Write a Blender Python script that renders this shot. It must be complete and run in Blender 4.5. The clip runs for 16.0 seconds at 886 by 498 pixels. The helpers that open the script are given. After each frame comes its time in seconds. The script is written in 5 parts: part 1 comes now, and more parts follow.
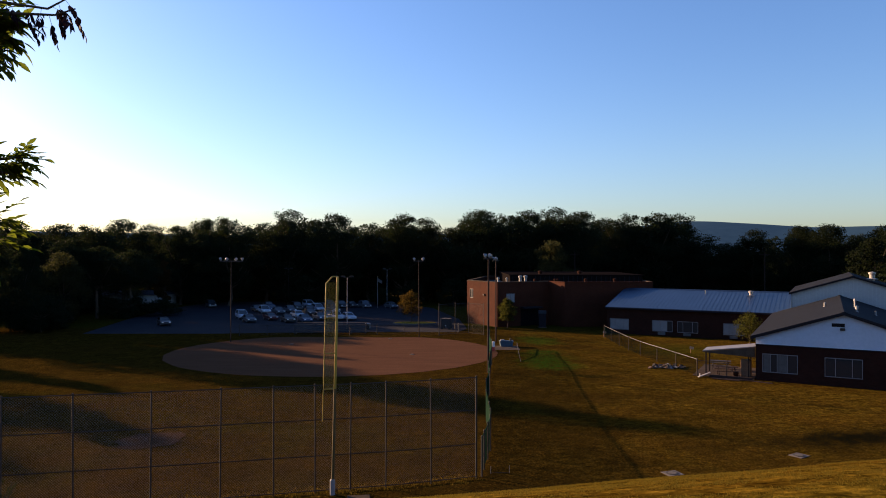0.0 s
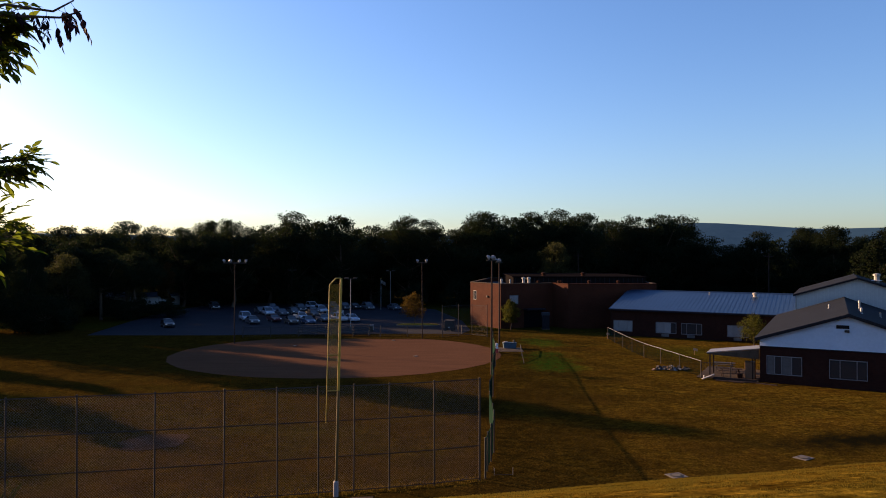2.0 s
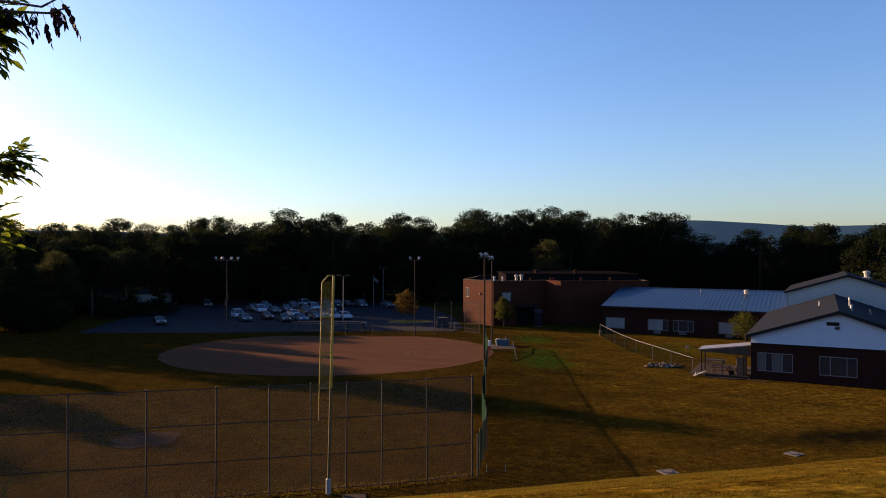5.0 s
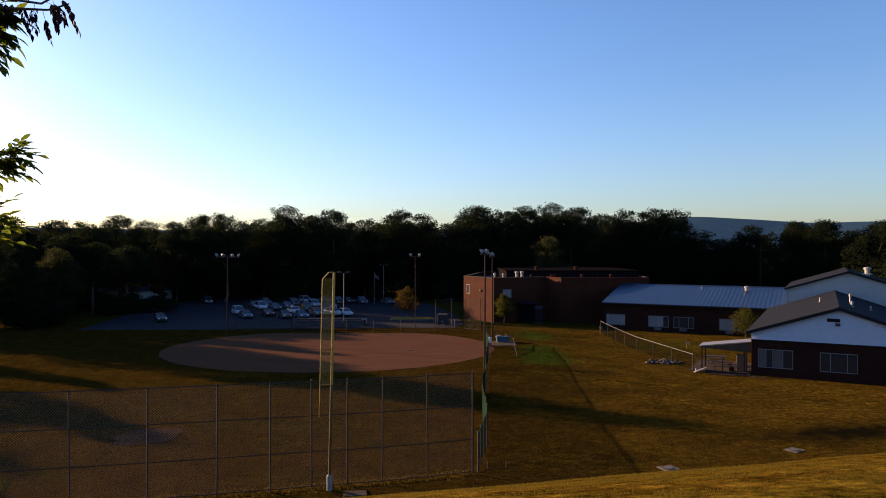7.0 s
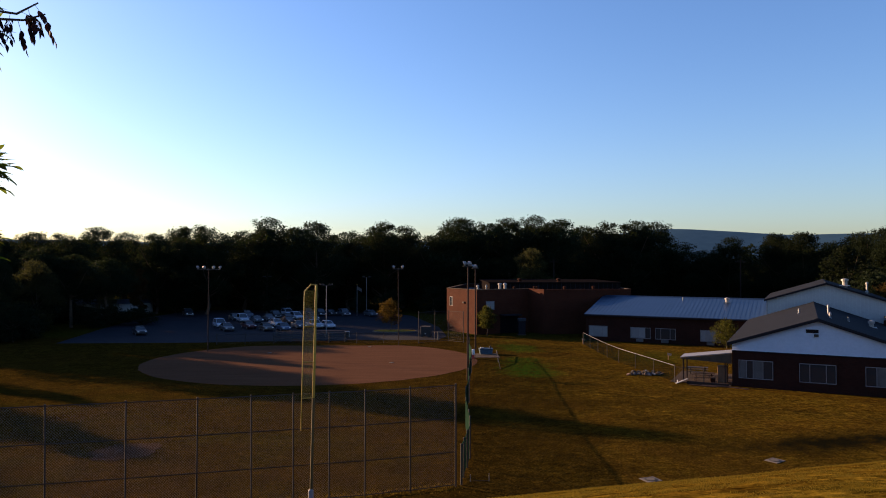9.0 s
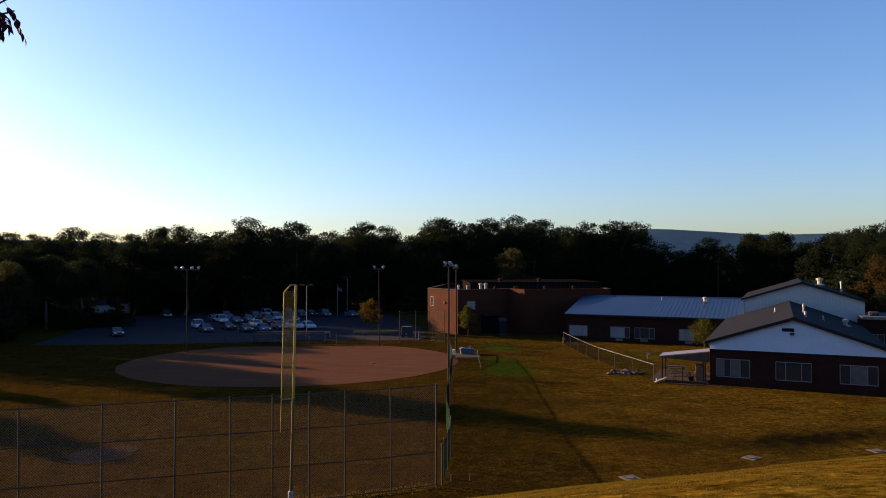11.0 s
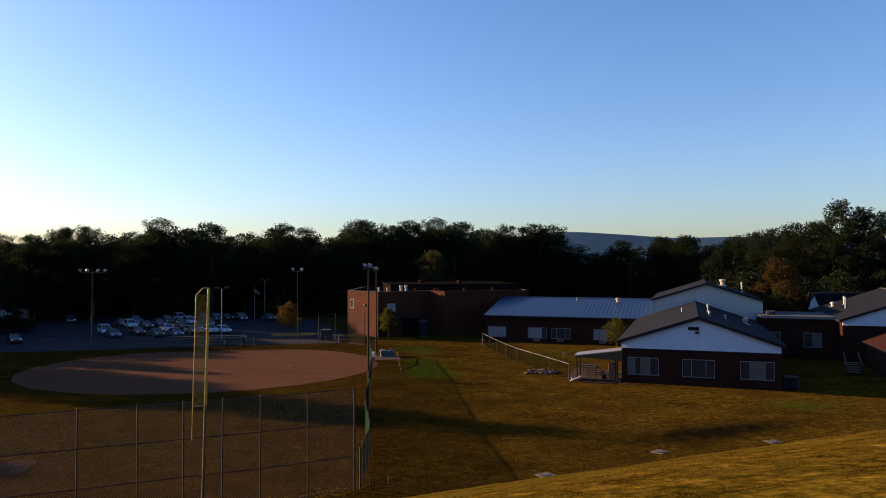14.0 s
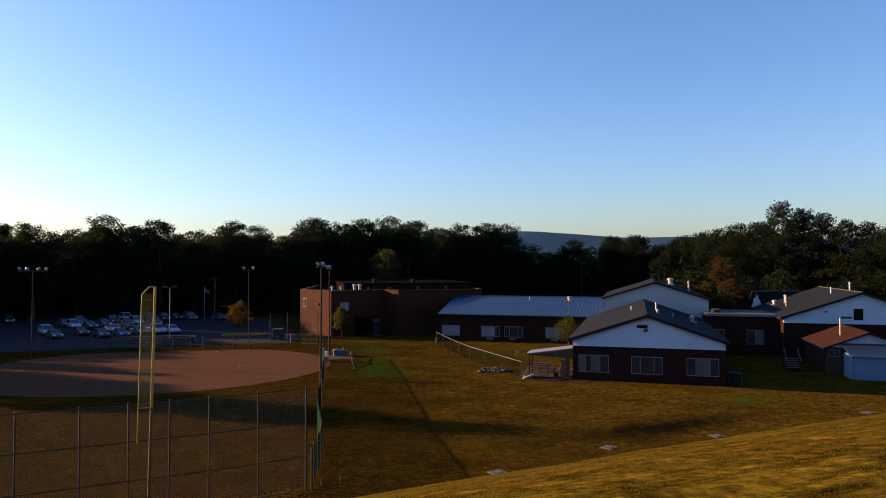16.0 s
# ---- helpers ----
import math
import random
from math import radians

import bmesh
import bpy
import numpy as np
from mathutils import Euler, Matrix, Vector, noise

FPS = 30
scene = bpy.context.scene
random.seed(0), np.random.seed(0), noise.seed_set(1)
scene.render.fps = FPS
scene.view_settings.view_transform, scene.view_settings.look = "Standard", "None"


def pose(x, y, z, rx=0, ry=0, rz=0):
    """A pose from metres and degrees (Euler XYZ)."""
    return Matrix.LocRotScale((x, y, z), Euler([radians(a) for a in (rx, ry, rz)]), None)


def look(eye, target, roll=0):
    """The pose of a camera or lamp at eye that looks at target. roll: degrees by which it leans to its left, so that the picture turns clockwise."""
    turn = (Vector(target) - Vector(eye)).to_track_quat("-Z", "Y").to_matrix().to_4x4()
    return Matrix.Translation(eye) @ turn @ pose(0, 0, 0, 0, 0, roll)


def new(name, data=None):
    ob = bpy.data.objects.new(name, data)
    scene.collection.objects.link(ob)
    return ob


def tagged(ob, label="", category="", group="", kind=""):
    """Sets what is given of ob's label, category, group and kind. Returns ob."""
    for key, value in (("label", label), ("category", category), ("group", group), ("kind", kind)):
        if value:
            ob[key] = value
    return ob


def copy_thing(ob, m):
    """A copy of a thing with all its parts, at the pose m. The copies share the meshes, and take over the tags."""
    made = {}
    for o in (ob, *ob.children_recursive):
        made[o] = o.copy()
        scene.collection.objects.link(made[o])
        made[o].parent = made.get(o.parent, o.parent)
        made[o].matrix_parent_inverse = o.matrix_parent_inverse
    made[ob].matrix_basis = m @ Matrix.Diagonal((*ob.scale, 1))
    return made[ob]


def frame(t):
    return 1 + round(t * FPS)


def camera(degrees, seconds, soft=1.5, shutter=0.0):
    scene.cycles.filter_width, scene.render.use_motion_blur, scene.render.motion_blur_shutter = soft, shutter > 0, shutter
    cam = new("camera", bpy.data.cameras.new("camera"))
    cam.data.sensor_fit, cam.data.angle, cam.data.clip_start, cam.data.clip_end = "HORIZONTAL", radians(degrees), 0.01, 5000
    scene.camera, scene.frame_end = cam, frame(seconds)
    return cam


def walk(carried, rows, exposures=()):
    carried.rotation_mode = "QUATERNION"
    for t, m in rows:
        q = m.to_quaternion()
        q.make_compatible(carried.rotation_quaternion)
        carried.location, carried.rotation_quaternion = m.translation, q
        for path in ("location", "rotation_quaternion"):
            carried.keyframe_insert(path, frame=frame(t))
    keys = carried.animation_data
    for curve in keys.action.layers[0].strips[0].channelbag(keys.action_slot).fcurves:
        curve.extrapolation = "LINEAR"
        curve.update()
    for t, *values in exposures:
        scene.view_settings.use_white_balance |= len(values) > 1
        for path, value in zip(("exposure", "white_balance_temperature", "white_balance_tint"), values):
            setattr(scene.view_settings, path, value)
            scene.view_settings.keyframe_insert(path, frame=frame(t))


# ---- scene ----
cam = camera(64.95, 16.0, soft=1.0)
PATH = [
    (0, 0.000, 0.000, 10.500, 90.40, -0.10, -0.00),
    (0.5, -0.000, -0.000, 10.500, 90.25, -0.14, 0.01),
    (1, -0.003, -0.000, 10.500, 90.19, -0.07, 0.20),
    (1.5, -0.002, -0.000, 10.500, 90.57, -0.18, 0.10),
    (2, -0.004, -0.000, 10.500, 90.54, -0.09, 0.27),
    (2.5, 0.000, -0.000, 10.500, 90.51, -0.17, -0.02),
    (3, 0.002, -0.000, 10.500, 90.18, 0.04, -0.11),
    (3.5, 0.001, -0.000, 10.500, 90.25, -0.04, -0.06),
    (4, 0.001, -0.000, 10.500, 90.33, -0.19, -0.08),
    (6.5, 0.010, -0.000, 10.500, 90.14, 0.18, -0.64),
    (7, 0.005, -0.000, 10.500, 90.05, -0.05, -0.28),
    (7.5, 0.005, -0.000, 10.500, 90.25, 0.13, -0.28),
    (8, 0.008, -0.000, 10.500, 90.25, -0.11, -0.52),
    (8.5, 0.015, -0.000, 10.500, 90.51, -0.05, -0.89),
    (9, 0.027, -0.000, 10.500, 91.04, -0.01, -1.66),
    (11.5, 0.074, -0.003, 10.500, 91.04, 0.15, -4.49),
    (12, 0.106, -0.006, 10.500, 91.02, 0.14, -6.48),
    (12.5, 0.113, -0.007, 10.500, 91.05, -0.17, -6.91),
    (13, 0.120, -0.008, 10.500, 91.06, -0.07, -7.35),
    (13.5, 0.136, -0.010, 10.500, 91.11, -0.03, -8.36),
    (14, 0.158, -0.013, 10.500, 91.21, 0.10, -9.70),
    (14.5, 0.172, -0.016, 10.500, 91.17, -0.04, -10.57),
    (15, 0.189, -0.019, 10.500, 91.05, -0.30, -11.63),
    (15.5, 0.196, -0.021, 10.500, 91.00, -0.16, -12.07),
    (16, 0.218, -0.026, 10.500, 91.11, -0.00, -13.45)]
walk(cam, [(t, pose(*p)) for t, *p in PATH], exposures=((0.0, 1.77, 5600, 23), (14.0, 1.76, 5600, 23), (16.0, 1.83, 5600, 23)))

# ---- world and sun ----
SUN = Vector((-0.86, 0.51, 0.0)).normalized()
ELEV = radians(12.4)
world = bpy.data.worlds.new("evening_sky")
scene.world = world
world.use_nodes = True
wn = world.node_tree.nodes
sky = wn.new("ShaderNodeTexSky")
sky.sky_type = "NISHITA"
sky.sun_disc = False
sky.sun_elevation = ELEV
sky.sun_rotation = math.atan2(SUN.x, SUN.y)
sky.altitude = 200
sky.air_density = 1.15
sky.dust_density = 1.0
sky.ozone_density = 1.7
wn["Background"].inputs["Strength"].default_value = 0.05
vivid = wn.new("ShaderNodeHueSaturation")
vivid.inputs["Saturation"].default_value = 1.08
world.node_tree.links.new(sky.outputs[0], vivid.inputs["Color"])
haze = wn.new("ShaderNodeMix")
haze.data_type, haze.blend_type = "RGBA", "MULTIPLY"
haze.inputs["Factor"].default_value = 1.0
haze.inputs[7].default_value = (0.9, 1.015, 1.19, 1.0)
world.node_tree.links.new(vivid.outputs[0], haze.inputs[6])
world.node_tree.links.new(haze.outputs[2], wn["Background"].inputs["Color"])
sun_data = bpy.data.lights.new("sun", "SUN")
sun_data.energy = 5.0
sun_data.angle = radians(0.6)
sun_data.color = (1.0, 0.60, 0.26)
sun_ob = new("sun", sun_data)
sun_ob.matrix_world = look(SUN * 100 * math.cos(ELEV) + Vector((0, 0, 100 * math.sin(ELEV))), (0, 0, 0))

# ---- helpers of this scene ----
def part(name, bm, mat, parent=None, label="", m=None):
    me = bpy.data.meshes.new(name)
    bm.to_mesh(me)
    bm.free()
    me.materials.append(mat)
    ob = new(name, me)
    if parent is not None:
        ob.parent = parent
    if m is not None:
        ob.matrix_basis = m
    return tagged(ob, label) if label else ob


def piece(name, me, parent, m):
    ob = new(name, me)
    ob.parent = parent
    ob.matrix_basis = m
    return ob


def raw(name, verts, faces, mat, parent=None, label="", smooth=False):
    me = bpy.data.meshes.new(name)
    me.from_pydata(verts, [], faces)
    me.materials.append(mat)
    if smooth:
        me.polygons.foreach_set("use_smooth", [True] * len(me.polygons))
    ob = new(name, me)
    if parent is not None:
        ob.parent = parent
    return tagged(ob, label) if label else ob


def thing(name, m, label, category, group=""):
    ob = new(name)
    ob.empty_display_size = 0.2
    ob.matrix_basis = m
    return tagged(ob, label, category, group)


def box(bm, x0, x1, y0, y1, z0, z1, bevel=0.0):
    r = bmesh.ops.create_cube(bm, size=1.0)
    bmesh.ops.transform(bm, verts=r["verts"], matrix=Matrix.Translation(((x0 + x1) / 2, (y0 + y1) / 2, (z0 + z1) / 2))
                        @ Matrix.Diagonal((abs(x1 - x0), abs(y1 - y0), abs(z1 - z0), 1)))
    if bevel:
        edges = list({e for vt in r["verts"] for e in vt.link_edges})
        bmesh.ops.bevel(bm, geom=edges, offset=bevel, segments=2, affect="EDGES", profile=0.5)
    return bm


def boxes(*dims, bevel=0.0):
    bm = bmesh.new()
    for d in dims:
        box(bm, *d, bevel=bevel)
    return bm


def tube(bm, a, b, r0, r1=None, seg=8):
    r1 = r0 if r1 is None else r1
    a, b = Vector(a), Vector(b)
    d = b - a
    q = d.to_track_quat("Z", "Y").to_matrix().to_4x4()
    bmesh.ops.create_cone(bm, cap_ends=True, segments=seg, radius1=r0, radius2=r1, depth=d.length,
                          matrix=Matrix.Translation((a + b) / 2) @ q)
    return bm


def tubes(*segs, seg=8):
    bm = bmesh.new()
    for s in segs:
        tube(bm, *s, seg=seg)
    return bm


def prism(bm, pts, y0, y1):
    """Extrude the outline pts (x, z) along y."""
    a = [bm.verts.new((x, y0, z)) for x, z in pts]
    b = [bm.verts.new((x, y1, z)) for x, z in pts]
    n = len(pts)
    bm.faces.new(a)
    bm.faces.new(b[::-1])
    for i in range(n):
        bm.faces.new((a[i], b[i], b[(i + 1) % n], a[(i + 1) % n])[::-1])
    bmesh.ops.recalc_face_normals(bm, faces=bm.faces[:])
    return bm


def slab(bm, pts, z0, z1):
    """A plan outline pts (x, y) between two heights."""
    a = [bm.verts.new((x, y, z0)) for x, y in pts]
    b = [bm.verts.new((x, y, z1)) for x, y in pts]
    n = len(pts)
    bm.faces.new(a[::-1])
    bm.faces.new(b)
    for i in range(n):
        bm.faces.new((a[i], a[(i + 1) % n], b[(i + 1) % n], b[i]))
    bmesh.ops.recalc_face_normals(bm, faces=bm.faces[:])
    return bm


# ---- materials ----
def material(name):
    m = bpy.data.materials.new(name)
    m.use_nodes = True
    nt = m.node_tree
    return m, nt, nt.nodes["Principled BSDF"]


def node(nt, kind, **kw):
    n = nt.nodes.new(kind)
    for k, val in kw.items():
        n.inputs[k].default_value = val
    return n


def noise_tex(nt, vec, scale, detail=4.0, rough=0.6):
    n = node(nt, "ShaderNodeTexNoise", Scale=scale, Detail=detail, Roughness=rough)
    nt.links.new(vec, n.inputs["Vector"])
    return n.outputs["Fac"]


def ramp(nt, fac, stops):
    r = nt.nodes.new("ShaderNodeValToRGB")
    e = r.color_ramp.elements
    while len(e) < len(stops):
        e.new(0.5)
    for el, (p, c) in zip(e, stops):
        el.position, el.color = p, (*c, 1.0)
    nt.links.new(fac, r.inputs["Fac"])
    return r.outputs["Color"]


def mixc(nt, fac, a, b, mode="MIX"):
    n = nt.nodes.new("ShaderNodeMix")
    n.data_type, n.blend_type = "RGBA", mode
    for sock, val in ((n.inputs[0], fac), (n.inputs[6], a), (n.inputs[7], b)):
        if isinstance(val, (int, float)):
            sock.default_value = val
        elif isinstance(val, tuple):
            sock.default_value = (*val, 1.0)
        else:
            nt.links.new(val, sock)
    return n.outputs[2]


def bump(nt, bsdf, height, strength, distance):
    b = node(nt, "ShaderNodeBump", Strength=strength, Distance=distance)
    nt.links.new(height, b.inputs["Height"])
    nt.links.new(b.outputs[0], bsdf.inputs["Normal"])


def surface(name, dark, light, fine=12.0, coarse=0.7, rough=0.7, metal=0.0, relief=0.004, spec=0.5):
    """Paint, metal, wood or stone with grain at one scale and stains at another."""
    m, nt, b = material(name)
    co = nt.nodes.new("ShaderNodeTexCoord").outputs["Object"]
    f = noise_tex(nt, co, fine, 6.0)
    c = noise_tex(nt, co, coarse, 3.0)
    col = ramp(nt, f, [(0.3, dark), (0.7, light)])
    col = mixc(nt, 0.45, col, ramp(nt, c, [(0.3, dark), (0.7, light)]))
    info = nt.nodes.new("ShaderNodeObjectInfo")
    hsv = node(nt, "ShaderNodeHueSaturation")
    vary = node(nt, "ShaderNodeMapRange")
    vary.inputs["To Min"].default_value, vary.inputs["To Max"].default_value = 0.88, 1.12
    nt.links.new(info.outputs["Random"], vary.inputs["Value"])
    nt.links.new(vary.outputs[0], hsv.inputs["Value"])
    nt.links.new(col, hsv.inputs["Color"])
    nt.links.new(hsv.outputs[0], b.inputs["Base Color"])
    b.inputs["Roughness"].default_value = rough
    b.inputs["Metallic"].default_value = metal
    b.inputs["Specular IOR Level"].default_value = spec
    if relief:
        bump(nt, b, f, 0.5, relief)
    return m


def brick_material(name, c1, c2, mortar):
    m, nt, b = material(name)
    co = nt.nodes.new("ShaderNodeTexCoord").outputs["Object"]
    sep = nt.nodes.new("ShaderNodeSeparateXYZ")
    nt.links.new(co, sep.inputs[0])
    add = nt.nodes.new("ShaderNodeMath")
    nt.links.new(sep.outputs[0], add.inputs[0])
    nt.links.new(sep.outputs[1], add.inputs[1])
    comb = nt.nodes.new("ShaderNodeCombineXYZ")
    nt.links.new(add.outputs[0], comb.inputs[0])
    nt.links.new(sep.outputs[2], comb.inputs[1])
    br = node(nt, "ShaderNodeTexBrick", Scale=1.0)
    br.inputs["Brick Width"].default_value = 0.21
    br.inputs["Row Height"].default_value = 0.075
    br.inputs["Mortar Size"].default_value = 0.008
    br.inputs["Color1"].default_value = (*c1, 1)
    br.inputs["Color2"].default_value = (*c2, 1)
    br.inputs["Mortar"].default_value = (*mortar, 1)
    nt.links.new(comb.outputs[0], br.inputs["Vector"])
    stain = ramp(nt, noise_tex(nt, co, 0.5, 5.0), [(0.3, (0.72, 0.7, 0.7)), (0.7, (1.1, 1.05, 1.0))])
    nt.links.new(mixc(nt, 1.0, br.outputs["Color"], stain, "MULTIPLY"), b.inputs["Base Color"])
    b.inputs["Roughness"].default_value = 0.9
    b.inputs["Specular IOR Level"].default_value = 0.05
    bump(nt, b, br.outputs["Fac"], -0.6, 0.006)
    return m


def leaf_material(name, dark, light, through_colour, amount=0.35):
    m, nt, b = material(name)
    geo = nt.nodes.new("ShaderNodeNewGeometry")
    info = nt.nodes.new("ShaderNodeObjectInfo")
    col = ramp(nt, geo.outputs["Random Per Island"], [(0.0, dark), (1.0, light)])
    tint = node(nt, "ShaderNodeHueSaturation")
    mr = node(nt, "ShaderNodeMapRange")
    mr.inputs["To Min"].default_value, mr.inputs["To Max"].default_value = 0.75, 1.25
    nt.links.new(info.outputs["Random"], mr.inputs["Value"])
    nt.links.new(mr.outputs[0], tint.inputs["Value"])
    hr = node(nt, "ShaderNodeMapRange")
    hr.inputs["To Min"].default_value, hr.inputs["To Max"].default_value = 0.482, 0.512
    nt.links.new(info.outputs["Random"], hr.inputs["Value"])
    nt.links.new(hr.outputs[0], tint.inputs["Hue"])
    nt.links.new(col, tint.inputs["Color"])
    nt.links.new(tint.outputs[0], b.inputs["Base Color"])
    b.inputs["Roughness"].default_value = 0.7
    b.inputs["Specular IOR Level"].default_value = 0.03
    tr = nt.nodes.new("ShaderNodeBsdfTranslucent")
    tr.inputs["Color"].default_value = (*through_colour, 1)
    mx = node(nt, "ShaderNodeMixShader", Fac=amount)
    nt.links.new(b.outputs[0], mx.inputs[1])
    nt.links.new(tr.outputs[0], mx.inputs[2])
    nt.links.new(mx.outputs[0], nt.nodes["Material Output"].inputs["Surface"])
    return m


def grass_material():
    """Dry late-summer turf: straw, olive and bare soil, with greener and darker places given by the sheet's own values."""
    m, nt, b = material("dry_turf")
    co = nt.nodes.new("ShaderNodeTexCoord").outputs["Object"]
    fine = noise_tex(nt, co, 9.0, 7.0, 0.78)
    mid = noise_tex(nt, co, 1.9, 6.0, 0.72)
    big = noise_tex(nt, co, 0.11, 5.0, 0.6)
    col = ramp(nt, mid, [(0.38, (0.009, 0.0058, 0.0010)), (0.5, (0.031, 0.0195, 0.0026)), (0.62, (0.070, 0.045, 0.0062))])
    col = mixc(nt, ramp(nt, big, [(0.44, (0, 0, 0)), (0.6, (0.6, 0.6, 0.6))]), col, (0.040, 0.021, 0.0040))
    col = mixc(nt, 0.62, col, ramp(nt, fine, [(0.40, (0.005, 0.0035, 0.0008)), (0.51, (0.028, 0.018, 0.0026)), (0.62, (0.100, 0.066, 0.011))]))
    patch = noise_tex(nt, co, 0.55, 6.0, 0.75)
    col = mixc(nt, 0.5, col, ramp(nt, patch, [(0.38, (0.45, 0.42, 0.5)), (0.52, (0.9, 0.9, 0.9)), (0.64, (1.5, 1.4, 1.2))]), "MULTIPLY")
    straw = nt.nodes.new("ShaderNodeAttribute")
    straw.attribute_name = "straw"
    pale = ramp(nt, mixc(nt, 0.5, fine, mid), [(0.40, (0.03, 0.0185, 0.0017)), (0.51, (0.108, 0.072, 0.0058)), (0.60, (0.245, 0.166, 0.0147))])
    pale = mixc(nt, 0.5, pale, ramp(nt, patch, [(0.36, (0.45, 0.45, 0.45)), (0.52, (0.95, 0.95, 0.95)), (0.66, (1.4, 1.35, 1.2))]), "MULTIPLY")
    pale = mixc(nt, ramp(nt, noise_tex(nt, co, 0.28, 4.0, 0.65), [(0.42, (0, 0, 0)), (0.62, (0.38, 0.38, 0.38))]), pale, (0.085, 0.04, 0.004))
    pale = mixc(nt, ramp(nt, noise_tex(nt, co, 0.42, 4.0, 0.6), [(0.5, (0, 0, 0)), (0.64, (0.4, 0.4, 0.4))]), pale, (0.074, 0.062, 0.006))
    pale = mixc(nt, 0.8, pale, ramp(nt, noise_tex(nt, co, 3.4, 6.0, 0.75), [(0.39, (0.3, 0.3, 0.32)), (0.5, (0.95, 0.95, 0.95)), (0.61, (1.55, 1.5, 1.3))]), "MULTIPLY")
    mow = nt.nodes.new("ShaderNodeMapping")
    mow.vector_type = "POINT"
    mow.inputs["Rotation"].default_value = (0, 0, -0.227)
    turned = nt.nodes.new("ShaderNodeMapping")
    turned.inputs["Scale"].default_value = (0.22, 1.5, 1)
    nt.links.new(co, mow.inputs["Vector"])
    nt.links.new(mow.outputs[0], turned.inputs["Vector"])
    pale = mixc(nt, 0.72, pale, ramp(nt, noise_tex(nt, turned.outputs[0], 1.9, 7.0, 0.75), [(0.38, (0.3, 0.28, 0.3)), (0.5, (1.0, 1.0, 1.0)), (0.62, (1.45, 1.4, 1.2))]), "MULTIPLY")
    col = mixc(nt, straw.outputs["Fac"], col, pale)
    lush = nt.nodes.new("ShaderNodeAttribute")
    lush.attribute_name = "lush"
    green = ramp(nt, fine, [(0.25, (0.010, 0.03, 0.002)), (0.75, (0.033, 0.066, 0.006))])
    tuft = nt.nodes.new("ShaderNodeMath")
    tuft.operation, tuft.use_clamp = "MULTIPLY", True
    nt.links.new(lush.outputs["Fac"], tuft.inputs[0])
    nt.links.new(ramp(nt, mid, [(0.4, (0.25, 0.25, 0.25)), (0.58, (1.3, 1.3, 1.3))]), tuft.inputs[1])
    col = mixc(nt, tuft.outputs[0], col, green)
    # near-black turf colour, mixed in by the sheet's own band values
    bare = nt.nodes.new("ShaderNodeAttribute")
    bare.attribute_name = "dark_band"
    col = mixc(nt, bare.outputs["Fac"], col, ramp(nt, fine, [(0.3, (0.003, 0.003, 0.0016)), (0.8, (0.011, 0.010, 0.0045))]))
    nt.links.new(col, b.inputs["Base Color"])
    b.inputs["Roughness"].default_value = 0.95
    b.inputs["Specular IOR Level"].default_value = 0.0
    h = mixc(nt, 0.5, fine, mid)
    bump(nt, b, h, 1.0, 0.22)
    return m


def clay_material():
    m, nt, b = material("infield_clay")
    co = nt.nodes.new("ShaderNodeTexCoord").outputs["Object"]
    fine = noise_tex(nt, co, 7.0, 6.0, 0.7)
    mp = nt.nodes.new("ShaderNodeMapping")
    mp.inputs["Rotation"].default_value = (0, 0, 0.25)
    mp.inputs["Scale"].default_value = (0.16, 0.9, 1)
    nt.links.new(co, mp.inputs["Vector"])
    drag = noise_tex(nt, mp.outputs[0], 1.2, 5.0, 0.6)
    col = ramp(nt, drag, [(0.3, (0.058, 0.030, 0.0165)), (0.7, (0.098, 0.052, 0.029))])
    col = mixc(nt, 0.5, col, ramp(nt, fine, [(0.3, (0.042, 0.022, 0.013)), (0.7, (0.126, 0.068, 0.041))]))
    nt.links.new(col, b.inputs["Base Color"])
    b.inputs["Roughness"].default_value = 0.95
    b.inputs["Specular IOR Level"].default_value = 0.0
    bump(nt, b, fine, 0.6, 0.03)
    return m


def glass_material(name, tint=(0.02, 0.025, 0.03)):
    m, nt, b = material(name)
    b.inputs["Base Color"].default_value = (*tint, 1)
    b.inputs["Roughness"].default_value = 0.06
    b.inputs["Specular IOR Level"].default_value = 0.6
    co = nt.nodes.new("ShaderNodeTexCoord").outputs["Object"]
    bump(nt, b, noise_tex(nt, co, 0.8, 1.0), 0.08, 0.02)
    return m


GRASS = grass_material()
CLAY = clay_material()
ASPHALT = surface("asphalt", (0.0085, 0.010, 0.0145), (0.018, 0.0205, 0.027), 14, 0.25, 0.92, 0, 0.006, 0.06)
CONCRETE = surface("concrete", (0.055, 0.05, 0.041), (0.12, 0.108, 0.09), 9, 0.6, 0.9)
BRICK = brick_material("red_brick", (0.02, 0.007, 0.0052), (0.03, 0.0108, 0.0075), (0.027, 0.02, 0.017))
BRICK_GYM = brick_material("orange_brick", (0.04, 0.0122, 0.0066), (0.054, 0.0178, 0.0098), (0.042, 0.0245, 0.017))
# White boards; sky blue light on their shaded fronts is mixed into the colour.
SIDING = surface("sky_tinted_white_siding", (0.32, 0.385, 0.48), (0.41, 0.475, 0.57), 5, 0.5, 0.55, 0, 0.0)
METAL_WALL = surface("pale_metal_cladding", (0.3, 0.32, 0.33), (0.4, 0.42, 0.43), 4, 0.4, 0.45, 0.0, 0.0)
# The blue of a metal roof in shade is painted into this colour.
METAL_ROOF = surface("shade_blue_galvanised_roof", (0.018, 0.039, 0.078), (0.033, 0.063, 0.114), 2.5, 0.35, 0.42, 0.55, 0.0)
